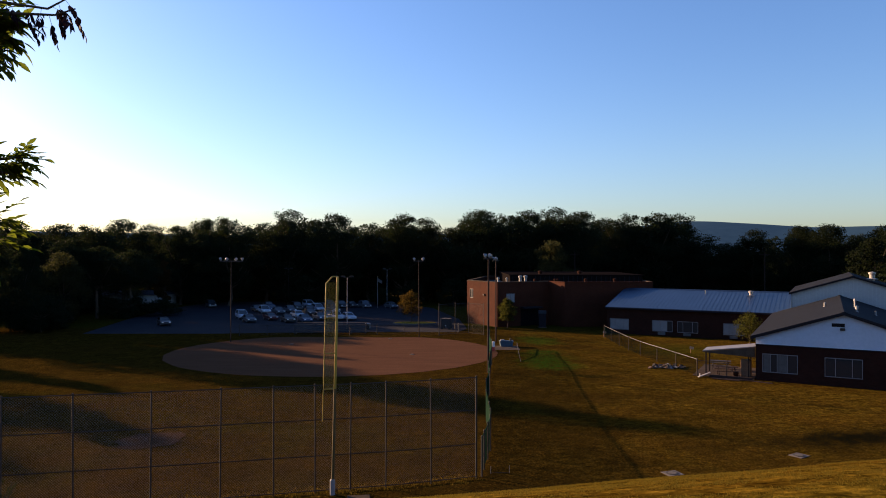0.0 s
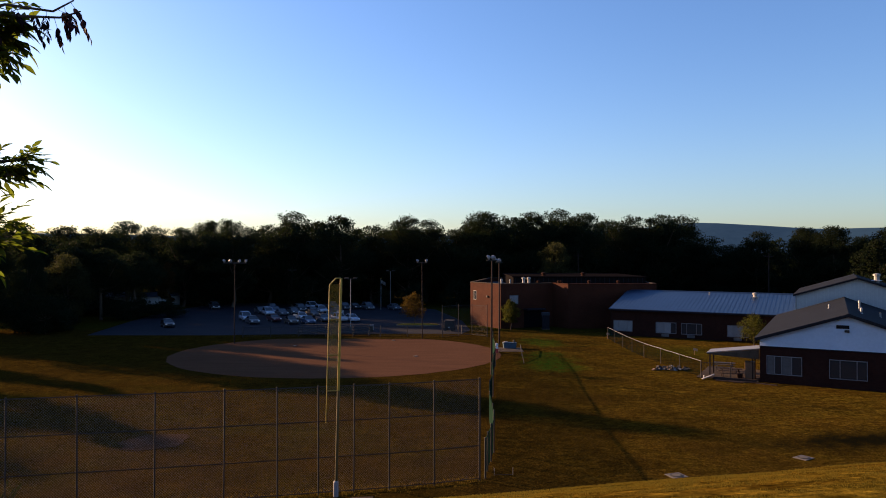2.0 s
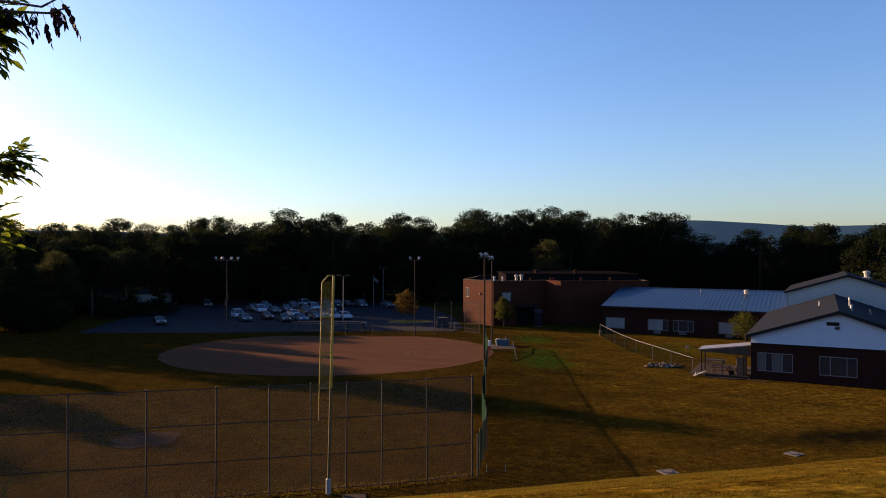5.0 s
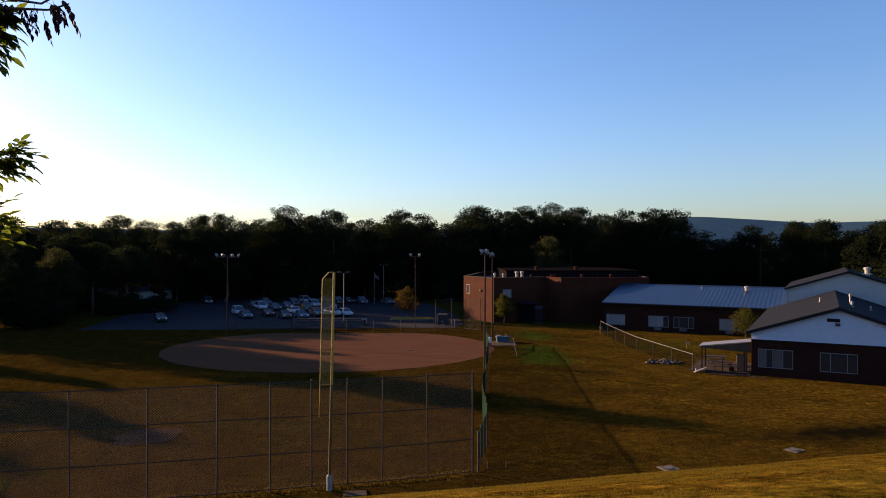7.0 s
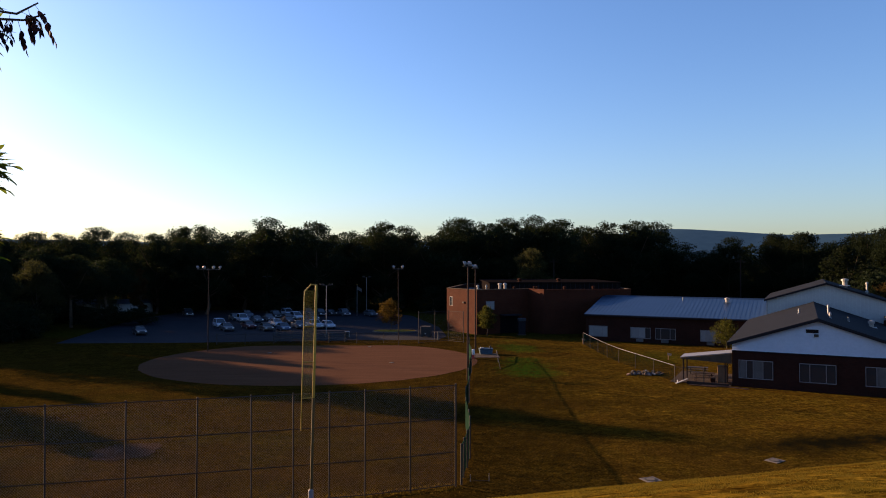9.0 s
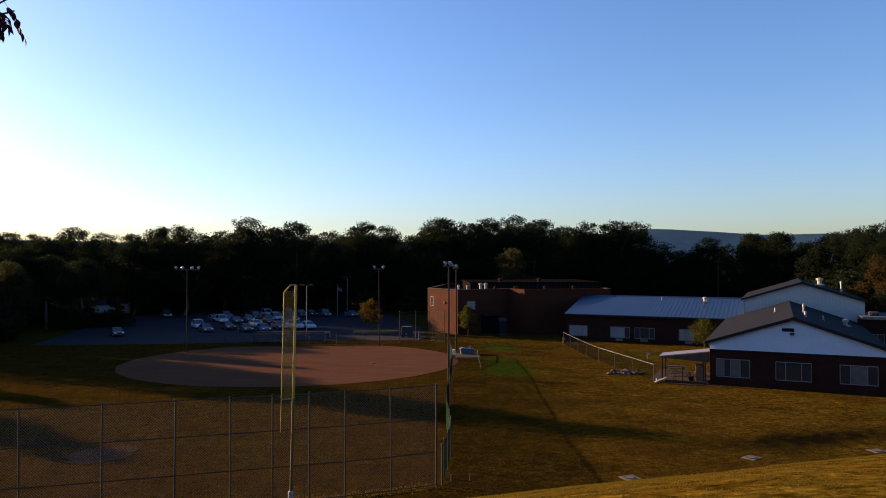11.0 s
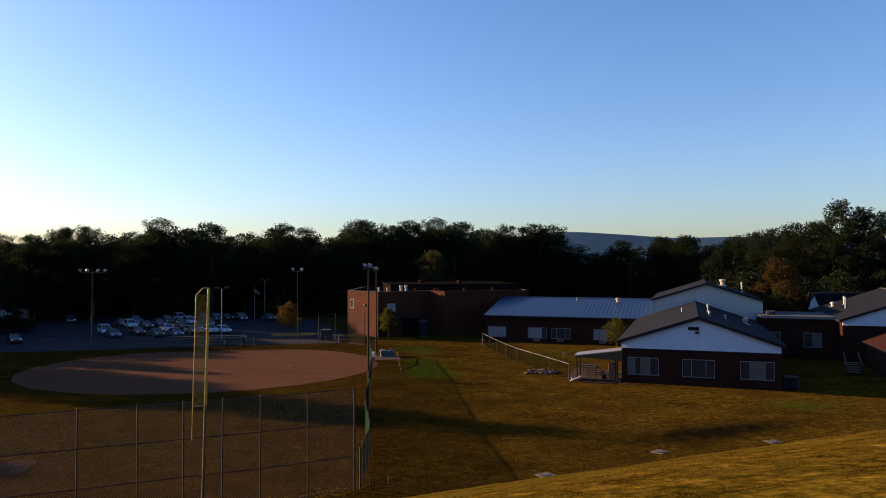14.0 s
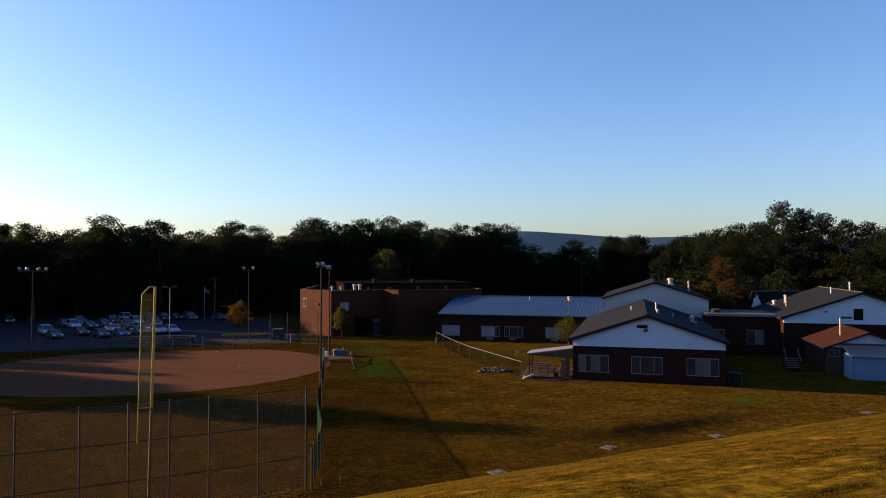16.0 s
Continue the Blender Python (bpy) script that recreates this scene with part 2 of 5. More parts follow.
SHINGLE = surface("grey_shingles", (0.0048, 0.0062, 0.0092), (0.0112, 0.0137, 0.0185), 16, 0.6, 0.9, 0, 0.008, 0.07)
TAR_ROOF = surface("tar_roof", (0.006, 0.005, 0.0052), (0.012, 0.0105, 0.0105), 8, 0.5, 0.95, 0, 0.0, 0.0)
RED_SHINGLE = surface("brown_red_shingles", (0.017, 0.0065, 0.004), (0.037, 0.014, 0.008), 16, 0.6, 0.9, 0, 0.008, 0.05)
FASCIA = surface("dark_fascia", (0.008, 0.008, 0.011), (0.016, 0.016, 0.02), 6, 0.8, 0.7, 0, 0.0, 0.1)
TRIM = surface("light_trim", (0.18, 0.175, 0.16), (0.28, 0.27, 0.25), 8, 0.8, 0.5, 0, 0.0)
PAVING = surface("worn_patio_paving", (0.035, 0.026, 0.019), (0.075, 0.058, 0.043), 7, 0.8, 0.95, 0, 0.006, 0.05)
FLAT_ROOF = surface("ballast_roof", (0.013, 0.018, 0.026), (0.025, 0.031, 0.041), 12, 0.4, 0.9)
GLASS = glass_material("window_glass")
BLIND = surface("pale_blinds", (0.135, 0.142, 0.15), (0.19, 0.195, 0.2), 3, 0.9, 0.7, 0, 0.0)
WINDOW_TRIM = surface("dull_window_trim", (0.12, 0.12, 0.125), (0.18, 0.18, 0.185), 8, 0.8, 0.6, 0, 0.0, 0.2)
CURTAIN = surface("dim_curtains", (0.07, 0.068, 0.066), (0.13, 0.125, 0.12), 3, 0.9, 0.8, 0, 0.0, 0.1)
# Near-black that stands in for shade inside openings; also the planter soil.
DARK = surface("opening_shade_and_soil", (0.005, 0.005, 0.006), (0.009, 0.009, 0.01), 6, 1, 0.95, 0, 0.0, 0.03)
GALV = surface("galvanised_steel", (0.16, 0.165, 0.17), (0.27, 0.275, 0.28), 18, 2, 0.5, 0.6, 0.0)
DARK_STEEL = surface("weathered_dark_steel", (0.02, 0.018, 0.017), (0.05, 0.047, 0.042), 18, 2, 0.75, 0.1, 0.0, 0.2)
WIRE = surface("weathered_wire", (0.135, 0.122, 0.125), (0.225, 0.205, 0.21), 9, 1, 0.6, 0.3, 0.0, 0.3)
FADED_YELLOW = surface("faded_yellow_paint", (0.045, 0.033, 0.005), (0.08, 0.058, 0.009), 12, 1.5, 0.6, 0, 0.0)
YELLOW = surface("yellow_paint", (0.22, 0.155, 0.010), (0.31, 0.225, 0.02), 12, 1.5, 0.45, 0, 0.0)
SLEEVE = surface("dull_white_plastic", (0.2, 0.2, 0.2), (0.3, 0.3, 0.29), 9, 1.2, 0.6, 0, 0.0, 0.1)
WHITE = surface("white_paint", (0.62, 0.62, 0.6), (0.8, 0.8, 0.78), 9, 1.2, 0.5, 0, 0.0)
WOOD_POLE = surface("weathered_pole_wood", (0.018, 0.012, 0.0105), (0.042, 0.029, 0.024), 22, 1.2, 0.9, 0, 0.004, 0.1)
WOOD = surface("weathered_wood", (0.11, 0.06, 0.03), (0.2, 0.115, 0.06), 18, 1.5, 0.8)
GREEN_MESH = surface("green_vinyl_wire", (0.009, 0.022, 0.014), (0.018, 0.038, 0.024), 10, 1, 0.95, 0, 0.0, 0.0)
BARK = surface("bark", (0.035, 0.026, 0.018), (0.085, 0.065, 0.047), 16, 2, 0.95, 0, 0.03, 0.1)
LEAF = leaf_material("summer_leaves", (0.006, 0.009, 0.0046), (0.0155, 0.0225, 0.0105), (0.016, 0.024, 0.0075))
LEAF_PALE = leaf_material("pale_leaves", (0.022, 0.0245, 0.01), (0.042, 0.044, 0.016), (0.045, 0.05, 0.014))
LEAF_GOLD = leaf_material("turning_leaves", (0.024, 0.018, 0.004), (0.058, 0.042, 0.008), (0.09, 0.06, 0.008))
LEAF_OLIVE = leaf_material("yellow_green_leaves", (0.022, 0.026, 0.005), (0.05, 0.054, 0.01), (0.08, 0.085, 0.01))
LEAF_RUST = leaf_material("rust_leaves", (0.022, 0.0145, 0.0045), (0.047, 0.031, 0.0085), (0.062, 0.04, 0.009))
LEAF_NEAR = leaf_material("ash_leaves", (0.014, 0.024, 0.005), (0.03, 0.046, 0.008), (0.12, 0.16, 0.008), 0.45)
LEAF_DRY = leaf_material("withered_leaves", (0.012, 0.006, 0.008), (0.024, 0.012, 0.014), (0.02, 0.009, 0.009), 0.15)
STRAW = leaf_material("straw_blades", (0.11, 0.074, 0.0066), (0.28, 0.19, 0.017), (0.15, 0.105, 0.009), 0.3)
# Blue distance haze is put into the colour of the hills.
HILL = surface("haze_blue_wooded_hill", (0.028, 0.062, 0.098), (0.04, 0.082, 0.122), 0.02, 0.004, 1.0, 0, 0.0, 0.0)
BLUE = surface("blue_plastic", (0.014, 0.04, 0.066), (0.024, 0.066, 0.098), 8, 1, 0.5, 0, 0.0)
RUBBER = surface("tyre_rubber", (0.012, 0.012, 0.012), (0.025, 0.025, 0.025), 20, 2, 0.85, 0, 0.0)
RED = surface("red_paint", (0.35, 0.03, 0.02), (0.5, 0.06, 0.04), 10, 1, 0.5, 0, 0.0)

# ---- ground ----
BANK_N = Vector((-0.225, 0.975))


def ground_z(x, y):
    """A high bank under the camera that rolls over and falls to the level field."""
    s = BANK_N.x * x + BANK_N.y * y
    if s <= 0:
        z = 8.85
    elif s < 18.6:
        z = 8.85 - 0.02 * s - 0.0169 * s * s
    elif s < 26.7:
        z = 0.325 / 8.1 * (26.7 - s) ** 2
    else:
        z = 0.0
    if s < 26.0:
        z += 0.05 * noise.noise((x * 0.35, y * 0.35, 3.0)) * min(1.0, (26.0 - s) / 6.0)
    return z


def ground_values(x, y):
    n = noise.noise((x * 0.3, y * 0.3, 0.0))
    n2 = noise.noise((x * 1.3, y * 1.3, 5.0))
    lush = max(0.0, min(0.85, 1.25 - 1.1 * math.hypot((x - 10.3) / 2.9, (y - 69.0) / 7.5) + 0.55 * n + 0.5 * n2))
    lush = max(lush, min(0.7, 1.0 - math.hypot((x - 11.5) / 3.4, (y - 85.0) / 6.0) + 0.5 * n + 0.3 * n2))
    lush = max(lush, 0.75 - math.hypot((x - 35.0) / 7.0, (y - 46.0) / 3.0) + 0.4 * n)
    lush = max(lush, 0.4 - 0.5 * math.hypot((x - 26.0) / 9.0, (y - 76.0) / 9.0))
    if y < 60 and x < 0:
        lush = max(lush, 0.02 + 0.12 * n)
    dark_band = 0.0
    # a darker band along the foot of the bank
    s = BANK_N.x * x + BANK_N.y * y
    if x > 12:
        dark_band = max(dark_band, (1.1 + 0.7 * n2) * math.exp(-((s - 33.7 - 0.6 * n) / 1.5) ** 2) * math.exp(-((x - 24.5) / 7.5) ** 2))
    dark_band = max(dark_band, 0.5 * math.exp(-((s - 29.2) / 0.6) ** 2) * (0.6 + n2) if x < 6 else 0.0)
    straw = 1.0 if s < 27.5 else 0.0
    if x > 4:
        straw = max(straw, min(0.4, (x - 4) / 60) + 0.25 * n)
    return min(1, max(0, lush)), min(1, max(0, dark_band)), min(1, max(0, straw))


def axis(stops):
    out = []
    for a, b, step in stops:
        n = max(1, round((b - a) / step))
        out += [a + (b - a) * i / n for i in range(n)]
    return out + [stops[-1][1]]


def build_ground():
    xs = axis([(-4500, -600, 600), (-600, -60, 40), (-60, -6, 0.6), (-6, 17, 0.2), (17, 60, 0.5), (60, 600, 40), (600, 4500, 600)])
    ys = axis([(-4500, -600, 600), (-600, -10, 30), (-10, 92, 0.5), (92, 200, 4), (200, 600, 40), (600, 4600, 500)])
    verts, lush, dark_band, straw = [], [], [], []
    for y in ys:
        for x in xs:
            verts.append((x, y, ground_z(x, y)))
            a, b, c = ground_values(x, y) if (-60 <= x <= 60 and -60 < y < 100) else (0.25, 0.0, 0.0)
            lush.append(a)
            dark_band.append(b)
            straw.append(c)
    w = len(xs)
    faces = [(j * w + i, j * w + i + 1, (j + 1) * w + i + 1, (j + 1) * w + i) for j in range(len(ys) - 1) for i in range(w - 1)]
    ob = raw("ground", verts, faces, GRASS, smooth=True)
    for nm, vals in (("lush", lush), ("dark_band", dark_band), ("straw", straw)):
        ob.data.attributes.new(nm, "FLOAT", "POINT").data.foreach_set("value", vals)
    tagged(ob, "dry straw-coloured mown grass field below a grassy bank", "ground", kind="structure")


build_ground()


def flat_sheet(name, outline, z, mat, label, category, thick=0.05):
    bm = bmesh.new()
    slab(bm, outline, z - thick, z)
    ob = part(name, bm, mat)
    return tagged(ob, label, category, kind="structure")


def infield():
    """Skinned infield: a round front towards the outfield and a straight back along the fence."""
    pts = []
    cx, cy = -11.6, 74.6
    for i in range(361):
        a = 2 * math.pi * i / 360
        ex, ey = 17.4, 15.2
        k = 1 + 0.008 * noise.noise((9 * math.cos(a), 9 * math.sin(a), 4.0)) + 0.006 * noise.noise((40 * math.cos(a), 40 * math.sin(a), 7.0))
        x = cx + ex * math.cos(a) * k
        y = cy + ey * math.sin(a) * k
        y = min(y, 87.6 + 0.15 * math.sin(x))
        if i < 360:
            pts.append((x, y))
    flat_sheet("infield", pts, 0.012, CLAY, "raked reddish clay skin of the softball infield", "infield")


infield()
flat_sheet("parking_lot", [(-47, 90.9), (-30, 91.2), (-14, 93.5), (2.0, 93.5), (3.4, 98), (2.6, 112), (-2, 135), (-14, 152), (-50, 152), (-52, 128), (-50, 110)],
           0.014, ASPHALT, "dark asphalt parking lot with rows of parked cars", "parking lot")

# ---- school buildings ----
SCHOOL = pose(26.14, 58.21, 0, 0, 0, -29)


def at_school(x, y, z=0.0, rz=0.0):
    return SCHOOL @ pose(x, y, z, 0, 0, rz)


def pierced(x0, x1, y0, y1, z0, z1, holes):
    """A wall along x with openings (x, z, w, h) cut right through it."""
    bm = bmesh.new()
    at = x0
    for hx, hz, w, h in sorted(holes):
        box(bm, at, hx, y0, y1, z0, z1)
        box(bm, hx, hx + w, y0, y1, z0, hz)
        box(bm, hx, hx + w, y0, y1, hz + h, z1)
        at = hx + w
    box(bm, at, x1, y0, y1, z0, z1)
    bmesh.ops.remove_doubles(bm, verts=bm.verts[:], dist=0.0005)
    return bm


def sash_window(parent, x, y, z, w, h, blinds=(), mullions=(0.27, 0.73), cloth=None):
    """A window in a wall that faces -y; x, z are its lower left corner; blinds: which of its lights are covered."""
    win = part("window", boxes((x - 0.05, x + w + 0.05, y - 0.035, y + 0.1, z - 0.06, z),
                               (x - 0.05, x + w + 0.05, y - 0.03, y + 0.1, z + h, z + h + 0.06),
                               (x - 0.05, x, y - 0.03, y + 0.1, z, z + h), (x + w, x + w + 0.05, y - 0.03, y + 0.1, z, z + h)), WINDOW_TRIM, parent)
    cuts = [0.0, *mullions, 1.0]
    for i, (a, b) in enumerate(zip(cuts, cuts[1:])):
        covered = i in blinds
        part("blind" if covered else "pane", boxes((x + a * w + 0.02, x + b * w - 0.02, y + 0.02, y + 0.035, z + 0.02, z + h - 0.02)),
             (cloth or BLIND) if covered else GLASS, win)
        if i:
            part("mullion", boxes((x + a * w - 0.025, x + a * w + 0.025, y - 0.02, y + 0.09, z, z + h)), WINDOW_TRIM, win)
    return win


def gable_siding(parent, w, z0, ze, zt, xa, y, step=0.17):
    """Lapped boards that fill a gable from z0 up to the rake."""
    bm = bmesh.new()
    z = z0
    while z < zt - 0.05:
        t = min(z + step, zt - 0.02)

        def span(h):
            if h <= ze:
                return 0.0, w
            k = (h - ze) / (zt - ze)
            return xa * k, w - (w - xa) * k
        a0, b0 = span(z)
        a1, b1 = span(t)
        q = [bm.verts.new(p) for p in ((a0, y - 0.075, z), (b0, y - 0.075, z), (b1, y - 0.008, t), (a1, y - 0.008, t))]
        bm.faces.new(q)
        lo = [bm.verts.new(p) for p in ((a0, y, z), (b0, y, z))]
        bm.faces.new((q[1], q[0], lo[0], lo[1]))
        z = t
    bmesh.ops.recalc_face_normals(bm, faces=bm.faces[:])
    return part("siding", bm, SIDING, parent, "white lapped gable siding, sky blue in its colour")


def gable_roof(parent, w, y0, y1, ze, zt, xa, over, mat, thick=0.1, fascia=0.3, cap=None):
    """Two slopes with dark rake boards on the front."""
    for side in (0, 1):
        xe = -over if side == 0 else w + over
        k = (zt - ze) / (xa if side == 0 else w - xa)
        z_e = ze - k * over
        bm = bmesh.new()
        pts = [(xe, z_e), (xa, zt), (xa, zt + thick), (xe, z_e + thick)]
        prism(bm, pts, y0 - 0.35, y1)
        part("roof_slope", bm, mat, parent)
        bm = bmesh.new()
        prism(bm, [(xe, z_e - fascia + thick), (xa, zt - fascia + thick), (xa, zt + thick + 0.012), (xe, z_e + thick + 0.012)], y0 - 0.40, y0 - 0.353)
        part("rake_board", bm, FASCIA, parent)
        bm = bmesh.new()
        s = -1 if side == 0 else 1
        box(bm, min(xe, xe + 0.04 * s), max(xe, xe + 0.04 * s), y0 - 0.353, y1, z_e - 0.16, z_e + thick)
        part("eave_board", bm, FASCIA, parent)
    part("ridge_cap", prism(bmesh.new(), [(xa - 0.22, zt + thick - 0.03), (xa, zt + thick + 0.035), (xa + 0.22, zt + thick - 0.03)], y0 - 0.36, y1), cap or mat, parent)


def roof_vent(m, r=0.09, h=0.6, hood=False, label="galvanised roof vent pipe standing on the roof", mat=None):
    mat = mat or GALV
    v = thing("roof_vent", m, label, "roof vent", "roof vents")
    part("pipe", tubes(((0, 0, -0.25), (0, 0, h), r), seg=10), mat, v)
    part("flashing", tubes(((0, 0, -0.06), (0, 0, 0.05), r * 2.2, r * 1.2), seg=10), mat, v)
    if hood:
        part("cowl", tubes(((0, 0, h - 0.05), (0, 0, h + 0.16), r * 1.4, r * 1.4), ((0, 0, h + 0.16), (0, 0, h + 0.24), r * 1.4, r * 0.4), seg=12), mat, v)
    return v


def classroom_block():
    """Gabled brick block with white siding, three windows and a long roof."""
    b = thing("classroom_building", at_school(0, 0), "brick classroom building with white gable siding and grey shingle roof", "building")
    w, d, z0, ze, zt, xa = 12.8, 26.0, 3.05, 3.72, 5.86, 6.4
    part("brick_wall", pierced(0, w, 0, 0.3, -0.3, z0, [(0.56, 0.79, 2.52, 1.42), (5.1, 0.79, 2.52, 1.42), (9.7, 0.82, 2.52, 1.42)]), BRICK, b)
    part("brick_wall", boxes((0, 0.3, 0.3, d, -0.3, ze)), BRICK, b)
    part("brick_wall", boxes((w - 0.3, w, 0.3, d, -0.3, ze)), BRICK, b)
    bm = prism(bmesh.new(), [(0.02, z0), (w - 0.02, z0), (w - 0.02, ze), (xa, zt), (0.02, ze)], 0.01, 0.25)
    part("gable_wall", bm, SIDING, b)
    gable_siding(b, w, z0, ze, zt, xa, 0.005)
    part("sill_band", boxes((-0.02, w + 0.02, -0.06, 0.02, z0 - 0.09, z0)), FASCIA, b)
    gable_roof(b, w, 0, d, ze, zt, xa, 0.35, SHINGLE, 0.1, 0.25)
    for x, z, bl in ((0.56, 0.79, (0, 2)), (5.1, 0.79, ()), (9.7, 0.82, (1,))):
        sash_window(b, x, 0.0, z, 2.52, 1.42, bl, (0.28, 0.74) if bl != (0, 2) else (0.22, 0.42, 0.72), CURTAIN)
    lv = part("louvre", boxes((5.55, 6.45, -0.09, 0.02, 4.76, 5.03)), DARK, b, "dark gable louvre")
    for i in range(4):
        part("slat", boxes((5.57, 6.43, -0.11, -0.07, 4.79 + 0.06 * i, 4.82 + 0.06 * i)), FASCIA, lv)
    part("wall_lamp", boxes((6.12, 6.46, -0.22, -0.03, 4.48, 4.68), bevel=0.03), DARK_STEEL, b, "dark floodlight under the louvre")
    for x, y, h, hood in ((5.0, 13.0, 0.42, False), (7.4, 9.0, 0.75, True), (7.45, 5.8, 0.3, True), (9.0, 9.5, 0.4, False)):
        z = zt + 0.08 - abs(x - xa) * (zt - ze) / xa
        roof_vent(at_school(x, y, z), 0.08, h, hood)
    v = roof_vent(at_school(11.0, 12.5, 4.35), 0.2, 0.45, True, "broad white hooded roof vent on the shingle roof", TRIM)
    part("curb", boxes((-0.45, 0.45, -0.4, 0.4, -0.15, 0.05), bevel=0.03), GALV, v)


def hall_block():
    """Taller hall behind with a ribbed metal gable."""
    b = thing("hall_building", at_school(1.6, 26.2), "tall hall with pale ribbed metal gable and dark roof edge", "building")
    w, d, ze, zt, xa = 12.3, 18.0, 6.1, 8.05, 6.1
    part("metal_wall", prism(bmesh.new(), [(0, -0.3), (w, -0.3), (w, ze), (xa, zt), (0, ze)], 0.0, 0.3), METAL_WALL, b)
    part("metal_wall", boxes((0, 0.3, 0.3, d, -0.3, ze)), METAL_WALL, b)
    part("metal_wall", boxes((w - 0.3, w, 0.3, d, -0.3, ze)), METAL_WALL, b)
    bm = bmesh.new()
    n = 34
    for i in range(1, n):
        x = w * i / n
        top = ze + (zt - ze) * (x / xa if x < xa else (w - x) / (w - xa)) - 0.06
        box(bm, x - 0.035, x + 0.035, -0.03, -0.001, 3.2, top)
    part("wall_ribs", bm, METAL_WALL, b)
    part("corner_trim", boxes((-0.04, 0.06, -0.05, 0.04, -0.3, ze)), TRIM, b)
    gable_roof(b, w, 0, d, ze, zt, xa, 0.25, SHINGLE, 0.08, 0.2)
    roof_vent(at_school(9.7, 30.2, 7.75), 0.28, 0.55, True, "broad galvanised hooded vent behind the hall ridge", TRIM)
    roof_vent(at_school(12.0, 31.5, 7.0), 0.1, 0.9, True)


def wing_block():
    """Long low wing with a seamed metal roof."""
    b = thing("classroom_wing", at_school(0, 0), "long brick classroom wing under a pale seamed metal roof coloured with shade blue", "building")
    x0, x1, ye, yr, ze, zr = -20.7, 1.55, 28.0, 38.0, 3.42, 5.42
    wins = ((-20.1, 2.4, (0, 1, 2)), (-14.6, 2.45, (0, 1)), (-11.45, 2.4, ()), (-6.0, 2.3, (0, 1)))
    part("brick_wall", pierced(x0 + 0.15, x1, ye + 0.35, ye + 0.65, -0.3, ze - 0.02, [(x, 0.62, w, 1.3) for x, w, _ in wins]), BRICK, b)
    part("end_wall", prism(bmesh.new(), [(ye + 0.65, -0.3), (48.0, -0.3), (48.0, ze), (yr, zr - 0.06), (ye + 0.65, ze - 0.02)], 0, 0.3), BRICK, b,
         m=Matrix(((0, 1, 0, x0 + 0.15), (1, 0, 0, 0), (0, 0, 1, 0), (0, 0, 0, 1))))
    k = (zr - ze) / (yr - ye)
    bm = prism(bmesh.new(), [(ye, ze), (yr, zr), (48.0, ze), (48.0, ze + 0.1), (yr, zr + 0.1), (ye, ze + 0.1)], x0, x1)
    roof = part("roof", bm, METAL_ROOF, b, "pale seamed metal roof coloured with shade blue", m=Matrix(((0, 1, 0, 0), (1, 0, 0, 0), (0, 0, 1, 0), (0, 0, 0, 1))))
    seam = bmesh.new()
    prism(seam, [(ye, ze + 0.1), (yr, zr + 0.1), (yr, zr + 0.122), (ye, ze + 0.122)], -0.014, 0.014)
    sm = bpy.data.meshes.new("seam")
    seam.to_mesh(sm)
    seam.free()
    sm.materials.append(METAL_ROOF)
    n = 44
    for i in range(n + 1):
        piece("seam", sm, roof, pose(0, 0, 0) @ Matrix(((1, 0, 0, 0), (0, 1, 0, x0 + 0.03 + (x1 - x0 - 0.06) * i / n), (0, 0, 1, 0), (0, 0, 0, 1))))
    part("gutter", boxes((x0, x1, ye - 0.1, ye + 0.02, ze - 0.14, ze + 0.06), bevel=0.02), FASCIA, b)
    part("ridge_cap", prism(bmesh.new(), [(yr - 0.3, zr + 0.06), (yr, zr + 0.2), (yr + 0.3, zr + 0.06)], x0, x1), METAL_ROOF, b,
         m=Matrix(((0, 1, 0, 0), (1, 0, 0, 0), (0, 0, 1, 0), (0, 0, 0, 1))))
    y = ye + 0.35
    for i, (x, w, bl) in enumerate(wins):
        sash_window(b, x, y, 0.62, w, 1.3, bl, (0.26, 0.74) if i != 1 else (0.4, 0.74))
        if i:
            part("air_conditioner", boxes((x + 0.7, x + 1.6, y - 0.22, y + 0.05, 0.16, 0.5), bevel=0.02), CURTAIN, b, "grey wall air conditioner grille")
    roof_vent(at_school(-9.3, 36.5, 5.2), 0.06, 0.4)
    v = roof_vent(at_school(-3.6, 36.0, 5.1), 0.22, 0.4, True, "white hooded vent on the metal roof", TRIM)
    part("curb", boxes((-0.4, 0.4, -0.4, 0.4, -0.2, 0.06)), GALV, v)


